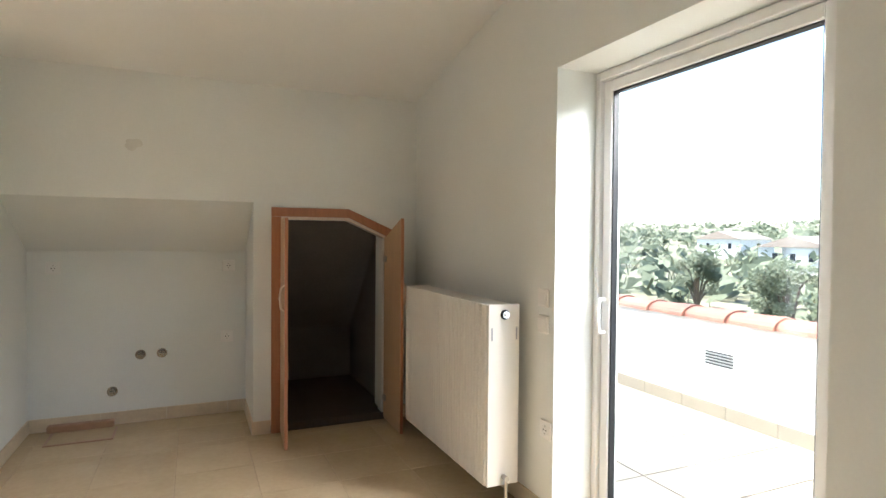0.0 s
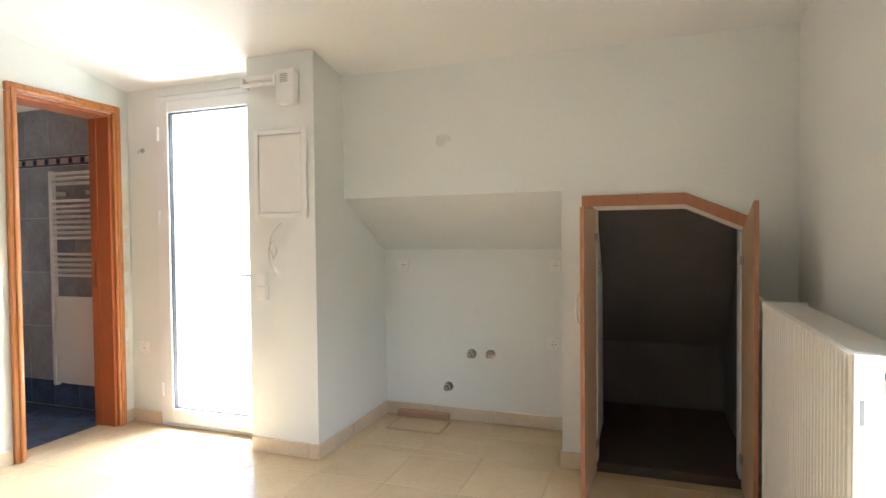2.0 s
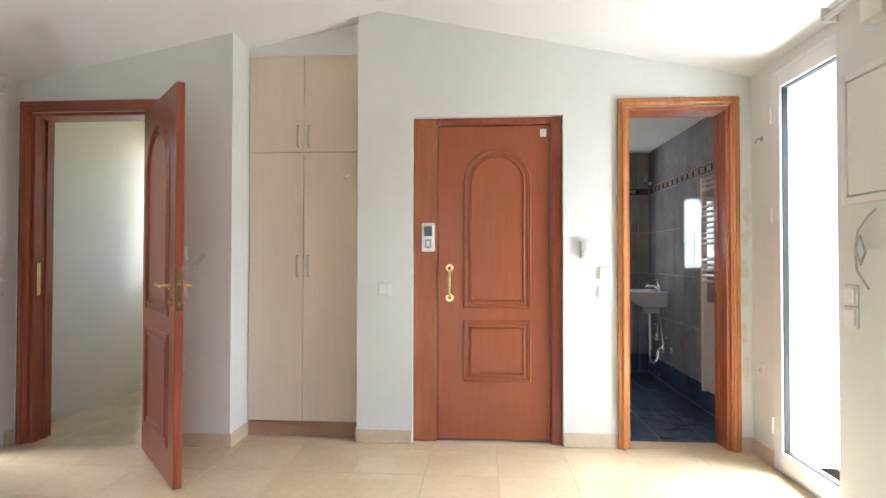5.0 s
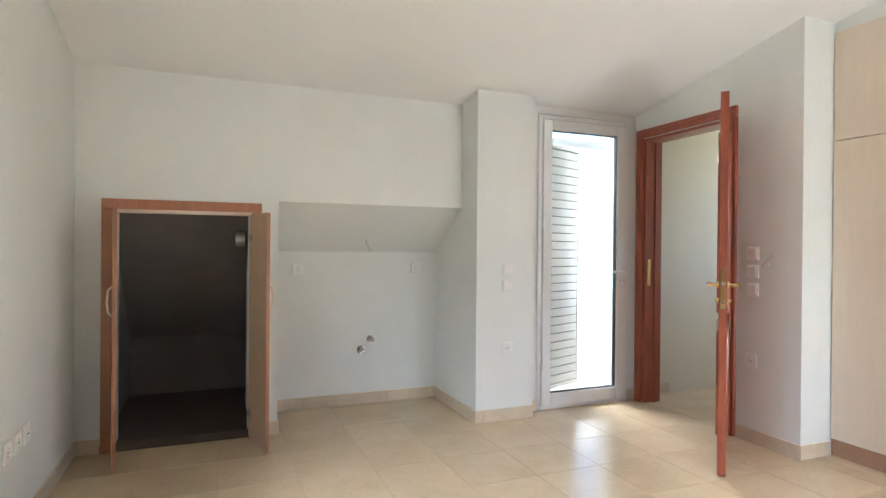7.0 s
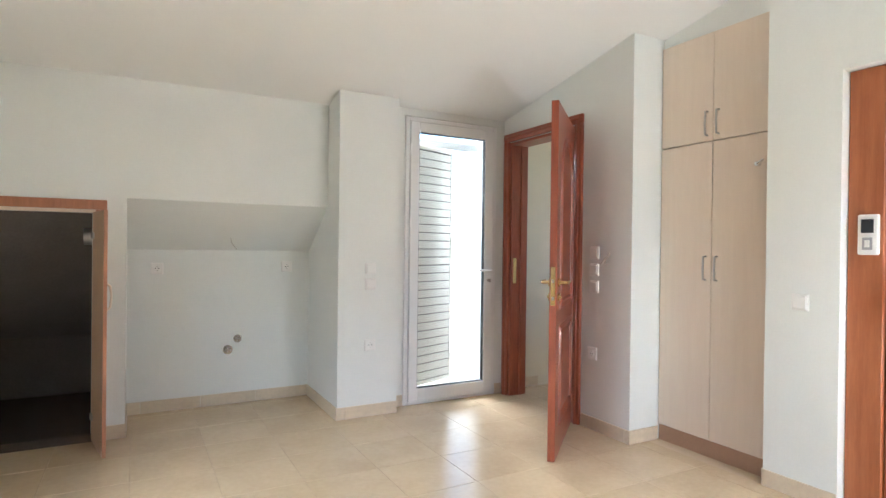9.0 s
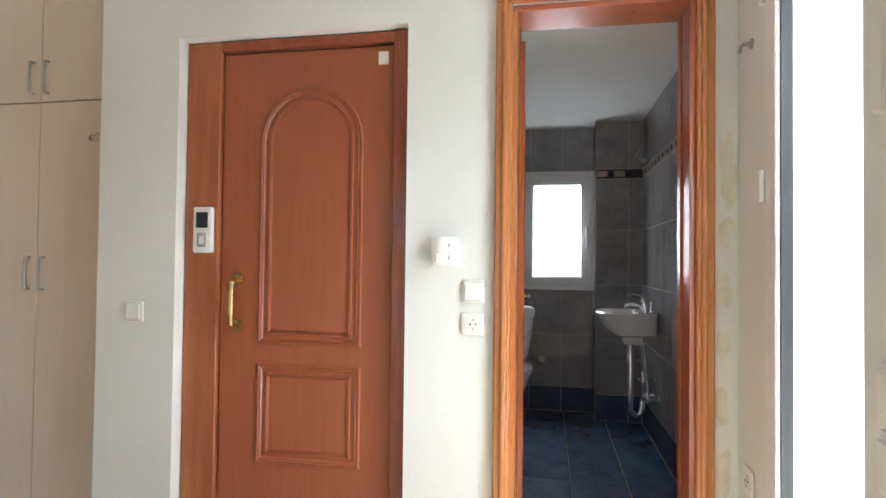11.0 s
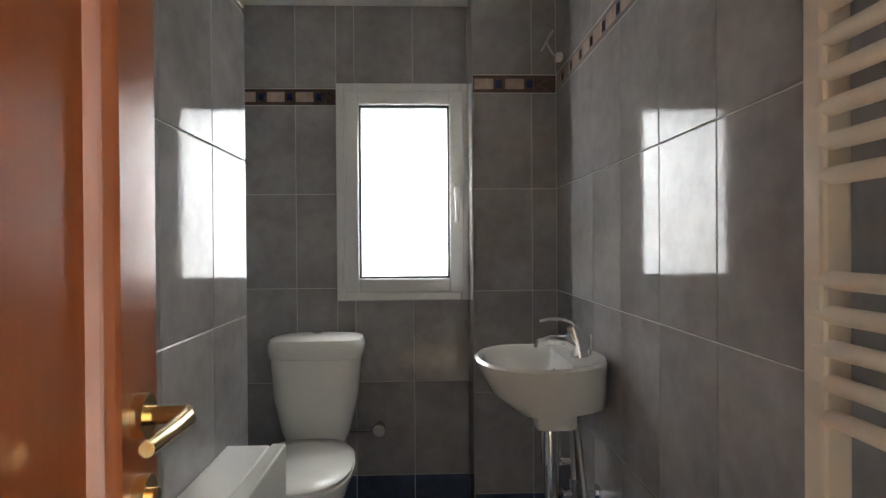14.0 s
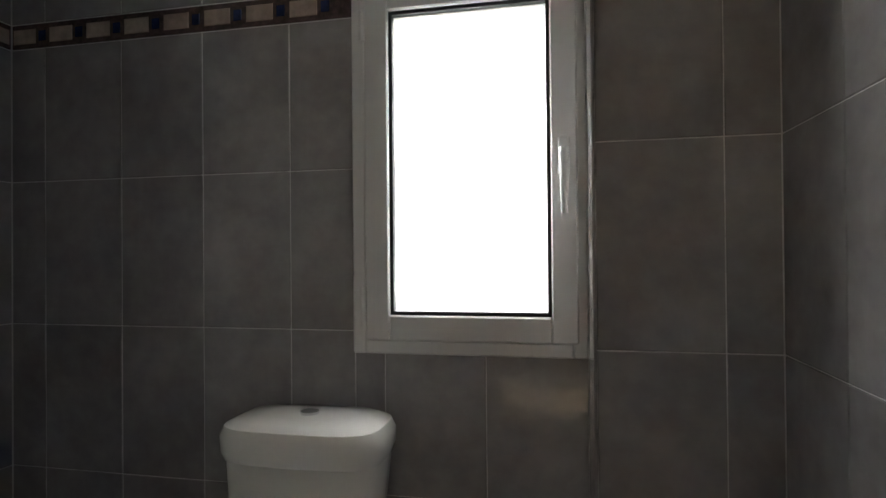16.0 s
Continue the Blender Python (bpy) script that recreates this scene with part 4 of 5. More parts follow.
tubes("tube", PLAST, o, ([(1.205, 3.56, 2.155), (1.425, 3.56, 2.155)], 0.012))
boxes("end_cap", PLAST, o, (1.197, 1.212, 3.545, 3.609, 2.14, 2.20), (1.418, 1.433, 3.545, 3.609, 2.14, 2.20), bevel=0.003)


def wire(name, pts, label):
    bm = bmesh.new()
    tube(bm, pts, 0.0042, 8)
    return tagged(finish(bm, name, CABLE, None, True), label, "cable")


wire("loose_cable", [(1.42, 3.608, 1.36), (1.40, 3.59, 1.33), (1.37, 3.575, 1.28), (1.36, 3.57, 1.22), (1.39, 3.57, 1.15), (1.41, 3.575, 1.20), (1.38, 3.575, 1.26), (1.35, 3.575, 1.21), (1.36, 3.575, 1.13), (1.41, 3.585, 1.06)], "loose white electric cable hanging from the pier")
wire("loose_cable", [(XW + 0.001, 0.40, 1.14), (XW + 0.03, 0.41, 1.13), (XW + 0.05, 0.44, 1.16), (XW + 0.045, 0.47, 1.19), (XW + 0.03, 0.45, 1.20), (XW + 0.045, 0.42, 1.16), (XW + 0.04, 0.38, 1.12)], "loose white electric cable end on the wall")
wire("ceiling_cable", [(2.30, NB + 0.15, 1.30), (2.29, NB + 0.14, 1.24), (2.25, NB + 0.12, 1.19)], "thin white cable end under the niche slope")
o = thing("bulkhead_lamp", (3.22, -1.35, 1.25), "caged round bulkhead lamp inside the closet", "lamp")
tubes("body", STEEL, o, ([(3.16, -1.3, 1.27), (3.22, -1.3, 1.27)], 0.06))
o2 = thing("bulkhead_lamp", (3.2, 4.3, 1.05), "caged round bulkhead lamp inside the closet", "lamp")
tubes("body", PLAST, o2, ([(3.10, 4.2, 1.08), (3.14, 4.2, 1.08)], 0.055))
tubes("cage", STEEL, o2, ([(3.14, 4.14, 1.08), (3.175, 4.2, 1.08), (3.14, 4.26, 1.08)], 0.004), ([(3.14, 4.2, 1.02), (3.175, 4.2, 1.08), (3.14, 4.2, 1.14)], 0.004))


def pipe_stub(x, yb, out, z, r_, label):
    """A capped water pipe end on a niche's back wall."""
    f = thing("water_pipe", (x, yb, z), label, "pipe", "capped pipes")
    tubes("rose", PIPEM, f, ([(x, yb, z), (x, yb - 0.006 * out, z)], r_ * 1.5), n=18)
    tubes("stub", PIPEM, f, ([(x, yb, z), (x, yb - 0.055 * out, z)], r_), n=14)
    boxes("cap", PIPEM, f, (x - r_ * 0.6, x + r_ * 0.6, min(yb - 0.075 * out, yb - 0.053 * out), max(yb - 0.075 * out, yb - 0.053 * out), z - r_ * 0.6, z + r_ * 0.6), bevel=0.003)


pipe_stub(2.292, NA, 1, 0.466, 0.022, "capped chrome water pipe end in the wall")
pipe_stub(2.425, NA, 1, 0.468, 0.022, "capped chrome water pipe end in the wall")
pipe_stub(2.122, NA, 1, 0.228, 0.022, "open grey drain pipe end in the wall")
pipe_stub(2.29, NB, -1, 0.418, 0.024, "capped chrome water pipe end in the wall")
pipe_stub(2.22, NB, -1, 0.50, 0.020, "capped chrome water pipe end in the wall")

o = thing("floor_vent", (1.95, 4.38, 0), "loose grey metal floor hatch with raised rear bar", "hatch")
boxes("plate", FLOOR, o, (1.80, 2.15, 4.21, 4.44, 0.0, 0.007), bevel=0.002)
boxes("rim", PLINTH, o, (1.788, 1.80, 4.198, 4.44, 0.0, 0.008), (2.15, 2.162, 4.198, 4.44, 0.0, 0.008), (1.80, 2.15, 4.198, 4.21, 0.0, 0.008))
boxes("bar", PLINTH, o, (1.76, 2.14, 4.44, 4.50, 0.006, 0.05), bevel=0.008, seg=2)


# small steel wall hook beside the north door
o = thing("wall_hook", (0.16, YA - 0.13, 1.88), "small dull steel hook screwed into the wall", "hook")
tubes("shank", STEEL, o, ([(0.16, YA - 0.13, 1.88), (0.16, YA - 0.155, 1.88), (0.16, YA - 0.165, 1.872), (0.16, YA - 0.168, 1.855)], 0.006))
tubes("base", STEEL, o, ([(0.16, YA - 0.13, 1.88), (0.16, YA - 0.135, 1.88)], 0.016))

# filler stains on the walls: uneven thin patches
def stain(name, at, w_, h_, axis, seed, label, mat=None):
    rnd = random.Random(seed)
    bm = bmesh.new()
    n_ = 26
    ph = [rnd.uniform(0, 6.3) for _ in range(4)]
    pts = []
    for k in range(n_):
        a = 2 * math.pi * k / n_
        rr = 1 + 0.14 * math.sin(2 * a + ph[0]) + 0.12 * math.sin(3 * a + ph[1]) + 0.07 * math.sin(5 * a + ph[2]) + 0.03 * rnd.uniform(-1, 1)
        pts.append((w_ / 2 * rr * math.cos(a), h_ / 2 * rr * math.sin(a)))
    if axis == "x":
        prism(bm, [(at[1] + p[0], at[2] + p[1]) for p in pts], "x", at[0], at[0] + 0.0012 + 0.0008 * (seed % 2))
    else:
        prism(bm, [(at[0] + p[0], at[2] + p[1]) for p in pts], "y", at[1], at[1] - 0.0012)
    return tagged(finish(bm, name, mat or STAIN), label, "wall stain", "filler patches")


for i, (yy, zz, ww, hh) in enumerate([(3.775, 1.56, 0.05, 0.13), (3.785, 1.45, 0.045, 0.16), (3.775, 1.30, 0.05, 0.10), (3.77, 1.10, 0.045, 0.13), (3.765, 0.92, 0.04, 0.10), (3.76, 0.72, 0.05, 0.12), (3.77, 0.5, 0.05, 0.14)]):
    stain("wall_patch", (XC, yy, zz), ww, hh, "x", i, "beige filler patch on white plaster")
stain("wall_patch", (2.30, YA, 1.83), 0.09, 0.07, "y", 31, "faint grey filler patch on white plaster", PATCH)


# ---- bathroom things ----
def ellipse(cx, cy, z, rx, ry, n=28, p=2.4, back=None):
    out = []
    for k in range(n):
        a = 2 * math.pi * k / n
        c, s = math.cos(a), math.sin(a)
        x = cx + rx * math.copysign(abs(c) ** (2 / p), c)
        y = cy + ry * math.copysign(abs(s) ** (2 / p), s)
        out.append((x if back is None else max(x, back), y, z))
    return out


t = thing("toilet", (-2.25, 2.87, 0), "white ceramic close-coupled toilet, lid down", "toilet")
ty = 2.90
bm = bmesh.new()
loft(bm, [ellipse(-2.45, ty, 0.40, 0.07, 0.115, p=4), ellipse(-2.455, ty, 0.46, 0.085, 0.142, p=4), ellipse(-2.46, ty, 0.60, 0.10, 0.172, p=4), ellipse(-2.47, ty, 0.755, 0.108, 0.186, p=4)])
finish(bm, "tank", CERAM, t, True)
bm = bmesh.new()
loft(bm, [ellipse(-2.47, ty, 0.757, 0.112, 0.190, p=4), ellipse(-2.468, ty, 0.775, 0.118, 0.195, p=4), ellipse(-2.468, ty, 0.812, 0.119, 0.197, p=4), ellipse(-2.468, ty, 0.832, 0.112, 0.188, p=3.8), ellipse(-2.468, ty, 0.842, 0.095, 0.165, p=3.4), ellipse(-2.468, ty, 0.847, 0.05, 0.10, p=2.6)])
finish(bm, "tank_lid", CERAM, t, True)
tubes("flush_button", CHROME, t, ([(-2.468, ty, 0.844), (-2.468, ty, 0.853)], 0.022), n=18)
bm = bmesh.new()
loft(bm, [ellipse(-2.18, ty, 0.0, 0.19, 0.10, p=3), ellipse(-2.18, ty, 0.05, 0.18, 0.09, p=2.6), ellipse(-2.19, ty, 0.18, 0.19, 0.10), ellipse(-2.19, ty, 0.30, 0.24, 0.155), ellipse(-2.19, ty, 0.385, 0.27, 0.18)])
box(bm, -2.56, -2.34, ty - 0.12, ty + 0.12, 0.25, 0.40, 0.02, 2)
finish(bm, "bowl", CERAM, t, True)
bm = bmesh.new()
loft(bm, [ellipse(-2.15, ty, 0.388, 0.255, 0.185), ellipse(-2.15, ty, 0.405, 0.26, 0.188), ellipse(-2.15, ty, 0.408, 0.255, 0.184)])
finish(bm, "seat", CERAM, t, True)
bm = bmesh.new()
loft(bm, [ellipse(-2.15, ty, 0.412, 0.255, 0.184), ellipse(-2.15, ty, 0.425, 0.258, 0.187), ellipse(-2.15, ty, 0.438, 0.24, 0.17), ellipse(-2.15, ty, 0.444, 0.16, 0.11)])
finish(bm, "lid", CERAM, t, True)
tubes("supply_pipe", PIPEM, t, ([(-2.50, ty + 0.12, 0.43), (-2.52, ty + 0.19, 0.42), (-2.54, ty + 0.245, 0.425)], 0.008), ([(-2.595, ty + 0.25, 0.425), (-2.52, ty + 0.25, 0.425)], 0.013), ([(-2.535, ty + 0.25, 0.425), (-2.50, ty + 0.25, 0.425)], 0.026))

s = thing("wash_basin", (-1.75, 3.7, 0.85), "small white ceramic wall-hung basin with chrome tap", "basin")
SX = -1.775


def basin_ring(sx, y1, z, inset=0.0, n=32):
    """Half-oval plan against the wall."""
    out = []
    for k in range(n):
        a = 2 * math.pi * k / n
        c, q = math.cos(a), math.sin(a)
        y = 3.66 - (q * (3.66 - y1 - 0.012) if q > 0 else q * (0.225 - inset))
        x = SX + sx * (math.copysign(abs(c) ** 0.85, c))
        out.append((x, y, z))
    return out


bm = bmesh.new()
rings = [basin_ring(0.10, 3.66, 0.722, 0.01), basin_ring(0.155, 3.585, 0.737, 0.003), basin_ring(0.185, 3.525, 0.785, 0.003), basin_ring(0.205, 3.49, 0.852, 0.003), basin_ring(0.21, 3.484, 0.872, 0.003), basin_ring(0.20, 3.494, 0.879, 0.006),
         [(x, min(y, 3.76), z) for x, y, z in basin_ring(0.183, 3.51, 0.872, 0.05)], [(SX + (x - SX), min(y, 3.75), z) for x, y, z in basin_ring(0.155, 3.53, 0.83, 0.08)], [(x, min(y, 3.72), z) for x, y, z in basin_ring(0.10, 3.57, 0.775, 0.12)], [(x, min(y, 3.68), z) for x, y, z in basin_ring(0.03, 3.62, 0.765, 0.2)]]
loft(bm, rings)
box(bm, SX - 0.075, SX + 0.075, 3.665, 3.79, 0.668, 0.74, 0.02, 2)
finish(bm, "bowl", CERAM, s, True)
bm = bmesh.new()
tube(bm, [(SX, 3.812, 0.872), (SX, 3.811, 0.884), (SX, 3.806, 0.92), (SX, 3.795, 0.95), (SX, 3.788, 0.966)], [0.028, 0.025, 0.024, 0.023, 0.016], 18)
tube(bm, [(SX, 3.806, 0.905), (SX, 3.765, 0.925), (SX, 3.72, 0.927), (SX, 3.685, 0.919)], [0.022, 0.018, 0.015, 0.012], 14)
tube(bm, [(SX, 3.688, 0.92), (SX, 3.683, 0.902)], 0.011, 12)
finish(bm, "tap", CHROME, s, True)
bm = bmesh.new()
loft(bm, [[(SX + u * w_, y_, z_ + v * 0.004) for u, v in ((-1, -1), (1, -1), (1, 1), (-1, 1))] for y_, z_, w_ in ((3.80, 0.958, 0.016), (3.785, 0.978, 0.014), (3.755, 0.989, 0.011), (3.72, 0.99, 0.009), (3.69, 0.983, 0.007))])
finish(bm, "tap_lever", CHROME, s, True)
tubes("pop_up_rod", CHROME, s, ([(SX, 3.845, 0.87), (SX, 3.847, 0.93)], 0.004), ([(SX, 3.847, 0.93), (SX, 3.847, 0.94)], 0.008))
tubes("overflow", BLACK, s, ([(SX, 3.735, 0.83), (SX, 3.732, 0.83)], 0.008))
PZ = 0.668
tubes("waste_pipe", CHROME, s, ([(SX, 3.722, PZ), (SX, 3.722, 0.56)], 0.030), ([(SX, 3.722, 0.57), (SX, 3.722, 0.36)], 0.019), ([(SX, 3.722, 0.37), (SX, 3.722, 0.35)], 0.026), ([(SX, 3.722, 0.36), (SX, 3.722, 0.26), (SX, 3.732, 0.225), (SX, 3.757, 0.21), (SX, 3.782, 0.225), (SX, 3.792, 0.26), (SX, 3.797, 0.31), (SX, 3.81, 0.335), (SX, 3.832, 0.34), (SX, 3.885, 0.34)], 0.018), ([(SX, 3.752, 0.56), (SX, 3.777, 0.56)], 0.012))
tubes("supply_hose", STEEL, s, ([(SX - 0.04, 3.79, 0.70), (SX - 0.05, 3.80, 0.58), (SX - 0.07, 3.81, 0.47)], 0.007), ([(SX + 0.03, 3.79, 0.70), (SX + 0.06, 3.80, 0.55), (SX + 0.10, 3.81, 0.38)], 0.007))
for vx, vz in ((SX - 0.07, 0.43), (SX + 0.10, 0.34)):
    tubes("stop_valve", CHROME, s, ([(vx, 3.885, vz), (vx, 3.80, vz)], 0.011), ([(vx, 3.81, vz + 0.05), (vx, 3.81, vz - 0.02)], 0.013), ([(vx, 3.80, vz), (vx, 3.775, vz)], 0.017), ([(vx, 3.889, vz), (vx, 3.882, vz)], 0.028))

h = thing("towel_radiator", (-0.55, 3.84, 0.2), "cream white ladder towel radiator on tiled wall", "towel radiator")
TX0, TX1, TY = -0.737, -0.29, 3.815
boxes("rail", RAILW, h, (TX0 - 0.018, TX0 + 0.018, TY - 0.018, TY + 0.018, 0.19, 1.78), bevel=0.006, seg=2)
boxes("rail", RAILW, h, (TX1 - 0.018, TX1 + 0.018, TY - 0.018, TY + 0.018, 0.19, 1.78), bevel=0.006, seg=2)
for z in [1.76 - 0.039 * i for i in range(3)] + [1.558 - 0.039 * i for i in range(8)] + [1.167 - 0.039 * i for i in range(5)]:
    tubes("bar", RAILW, h, ([(TX0, TY - 0.008, z), (TX1, TY - 0.008, z)], 0.0105))
boxes("lower_panel", RAILW, h, (TX0 + 0.018, TX1 - 0.018, TY - 0.012, TY + 0.012, 0.21, 0.855), bevel=0.004)
boxes("wall_bracket", RAILW, h, (-0.72, -0.70, TY, BR, 1.60, 1.63), (-0.72, -0.70, TY, BR, 0.5, 0.53), (-0.40, -0.38, TY, BR, 1.60, 1.63), (-0.40, -0.38, TY, BR, 0.5, 0.53))

c = thing("narrow_cabinet", (-1.1, 2.94, 0), "narrow white cabinet standing along the tiled wall", "cabinet")
boxes("body", WHITEL, c, (-1.46, -0.80, BL + 0.002, 2.975, 0.0, 0.735), bevel=0.003)
boxes("front", WHITEL, c, (-1.462, -0.798, 2.978, 3.012, 0.02, 0.738), bevel=0.003)
wire("loose_cable", [(-2.28, 3.888, 1.93), (-2.27, 3.85, 1.95), (-2.25, 3.82, 1.99), (-2.22, 3.84, 2.02), (-2.2, 3.81, 1.97), (-2.24, 3.80, 1.95)], "loose white lamp cable end on the tiled wall")
o = thing("lamp_terminal", (-2.28, 3.88, 1.93), "white plastic cable terminal on the tiled wall", "terminal")
boxes("block", PLAST, o, (-2.30, -2.26, 3.865, 3.889, 1.925, 1.955), bevel=0.004)


# ---- outside: land, trees, parapet coping ----
bm = bmesh.new()
rnd = random.Random(5)
N = 44
grid = []
for i in range(N + 1):
    row = []
    for j in range(N + 1):
        u, v = (i / N * 2 - 1), (j / N * 2 - 1)
        x = 900 * math.copysign(abs(u) ** 2.2, u)
        y = 900 * math.copysign(abs(v) ** 2.2, v)
        rr = math.hypot(x, y)
        hgt = -6 + max(0, min(1, (rr - 80) / 420)) * (16 + 12 * noise.noise(Vector((x * 0.006, y * 0.006, 0.3)))) + 1.2 * noise.noise(Vector((x * 0.03, y * 0.03, 1)))
        row.append(bm.verts.new((x, y, hgt)))
    grid.append(row)
for i in range(N):
    for j in range(N):
        bm.faces.new((grid[i][j], grid[i + 1][j], grid[i + 1][j + 1], grid[i][j + 1]))
structure(finish(bm, "ground", LAND), "dry wooded hillside land falling away from the house", "ground")


def ground_z(x, y):
    rr = math.hypot(x, y)
    return -6 + max(0, min(1, (rr - 80) / 420)) * (16 + 12 * noise.noise(Vector((x * 0.006, y * 0.006, 0.3)))) + 1.2 * noise.noise(Vector((x * 0.03, y * 0.03, 1)))


def leaves_into(bm, c, r_, n_, size, rnd):
    for _ in range(n_):
        while True:
            v = Vector((rnd.uniform(-1, 1), rnd.uniform(-1, 1), rnd.uniform(-1, 1)))
            if 0.2 < v.length < 1:
                break
        p = Vector(c) + Vector((v.x * r_, v.y * r_, v.z * r_ * 0.75))
        a = Vector((rnd.gauss(0, 1), rnd.gauss(0, 1), rnd.gauss(0, 1))).normalized()
        b = a.orthogonal().normalized()
        s_ = size * rnd.uniform(0.6, 1.4)
        q = [bm.verts.new(p + a * s_), bm.verts.new(p + b * s_ * 0.5), bm.verts.new(p - a * s_), bm.verts.new(p - b * s_ * 0.5)]
        bm.faces.new(q)


def tree(x, y, top, spread, seed, label):
    rnd = random.Random(seed)
    z0 = ground_z(x, y) - 0.2
    f = thing("tree", (x, y, z0), label, "tree", "trees beyond the terrace")
    bm = bmesh.new()
    h_ = top - z0
    tube(bm, [(x, y, z0), (x + 0.1, y, z0 + h_ * 0.3), (x - 0.1, y + 0.1, z0 + h_ * 0.6), (x, y, z0 + h_ * 0.85)], [h_ * 0.035, h_ * 0.028, h_ * 0.02, h_ * 0.008], 8)
    cl = []
    for k in range(13):
        a = rnd.uniform(0, 6.28)
        rr = spread * rnd.uniform(0.2, 0.75)
        zc = z0 + h_ * rnd.uniform(0.55, 0.92)
        e = (x + rr * math.cos(a), y + rr * math.sin(a), zc)
        cl.append((e, spread * rnd.uniform(0.28, 0.48)))
        tube(bm, [(x, y, z0 + h_ * rnd.uniform(0.35, 0.6)), ((x + e[0]) / 2, (y + e[1]) / 2, zc - h_ * 0.08), e], [h_ * 0.012, h_ * 0.009, h_ * 0.004], 5)
    finish(bm, "trunk", BARK, f, True)
    bm = bmesh.new()
    for e, r_ in cl:
        leaves_into(bm, e, r_, 420, spread * 0.05, rnd)
    finish(bm, "crown", LEAF, f)


tree(15.5, 6.8, 0.42, 2.2, 3, "bright green leafy tree beyond the parapet")
tree(30, 19, 0.6, 1.7, 4, "dark green leafy tree beyond the parapet")
tree(36, 30, 0.6, 1.8, 6, "dark green leafy tree beyond the parapet")
tree(-3.0, 16, 3.0, 2.4, 7, "green leafy tree beyond the terrace")
tree(-3.2, -13, 3.2, 2.6, 8, "green leafy tree beyond the terrace")
bm = bmesh.new()
rnd = random.Random(11)
for _ in range(2000):
    a = rnd.uniform(-0.6, 2.2)
    rr = rnd.uniform(60, 480)
    x, y = rr * math.sin(a), rr * math.cos(a)
    z0 = ground_z(x, y)
    leaves_into(bm, (x, y, z0 + 1.5), rnd.uniform(2.0, 4.5), 20, 1.2, rnd)
tagged(finish(bm, "far_woods", LEAF), "distant olive green wooded hills", "woods", kind="stuff")

# small white houses far below
def house(x, y, w_, d_, h_, label):
    z0 = ground_z(x, y) - 0.5
    f = thing("house", (x, y, z0), label, "house", "distant houses")
    boxes("wall", OUTW, f, (x - w_, x + w_, y - d_, y + d_, z0, z0 + h_))
    bm = bmesh.new()
    prism(bm, [(y - d_ - 0.4, z0 + h_), (y + d_ + 0.4, z0 + h_), (y, z0 + h_ + 1.8)], "x", x - w_ - 0.4, x + w_ + 0.4)
    finish(bm, "roof", ROOFP, f)
    for k in range(3):
        boxes("window", SCREEN, f, (x - w_ - 0.05, x - w_ + 0.05, y - d_ * 0.6 + k * d_ * 0.5, y - d_ * 0.6 + k * d_ * 0.5 + 0.9, z0 + h_ - 2.2, z0 + h_ - 1.0))


house(95, 60, 5, 6, 5, "white house with clay roof among trees")
house(120, 95, 5, 6, 5, "white house with clay roof among trees")
house(130, 70, 6, 6, 5, "white house with clay roof among trees")

o = thing("wall_vent", (6.14, 3.0, 0.35), "small slatted drain vent in the parapet", "vent")
boxes("slot", BLACK, o, *[(6.142, 6.1495, 2.95, 3.19, 0.37 + i * 0.022, 0.378 + i * 0.022) for i in range(5)])


# ---- tiles and other pieces ----
TILE_CACHE = {}


def piece(name, mat, sx, sy, sz, m_, parent, bevel=0.0015):
    """One tile: a slab sx by sy, sz thick along local z, its back at 0, its corner at the origin."""
    key = (name, mat.name, round(sx, 3), round(sy, 3), round(sz, 4))
    if key not in TILE_CACHE:
        bm = bmesh.new()
        b = min(bevel, sx / 4, sy / 4)
        lo = [(0, 0, 0), (sx, 0, 0), (sx, sy, 0), (0, sy, 0)]
        mid = [(p[0], p[1], sz - b) for p in lo]
        hi = [(b, b, sz), (sx - b, b, sz), (sx - b, sy - b, sz), (b, sy - b, sz)]
        loft(bm, [lo, mid, hi])
        bmesh.ops.recalc_face_normals(bm, faces=bm.faces)
        me = bpy.data.meshes.new(name)
        bm.to_mesh(me)
        bm.free()
        me.materials.append(mat)
        TILE_CACHE[key] = me
    ob = new(name, TILE_CACHE[key])
    ob.parent = parent
    ob.matrix_basis = m_
    return ob


def span(a, b, origin, step):
    """Cuts a..b at the joints origin + k * step."""
    k = math.ceil((a - origin) / step + 1e-6)
    cuts = [a]
    while origin + k * step < b - 1e-6:
        cuts.append(origin + k * step)
        k += 1
    cuts.append(b)
    return [(p, q) for p, q in zip(cuts, cuts[1:]) if q - p > 0.012]


JT = 0.0026


def lay_floor(parent, mat, x0, x1, y0, y1, ox, oy, step, z, th, name="tile", jt=JT):
    for xa, xb in span(x0, x1, ox, step):
        for ya, yb in span(y0, y1, oy, step):
            piece(name, mat, xb - xa - jt, yb - ya - jt, th, Matrix.Translation((xa + jt / 2, ya + jt / 2, z - th)), parent)


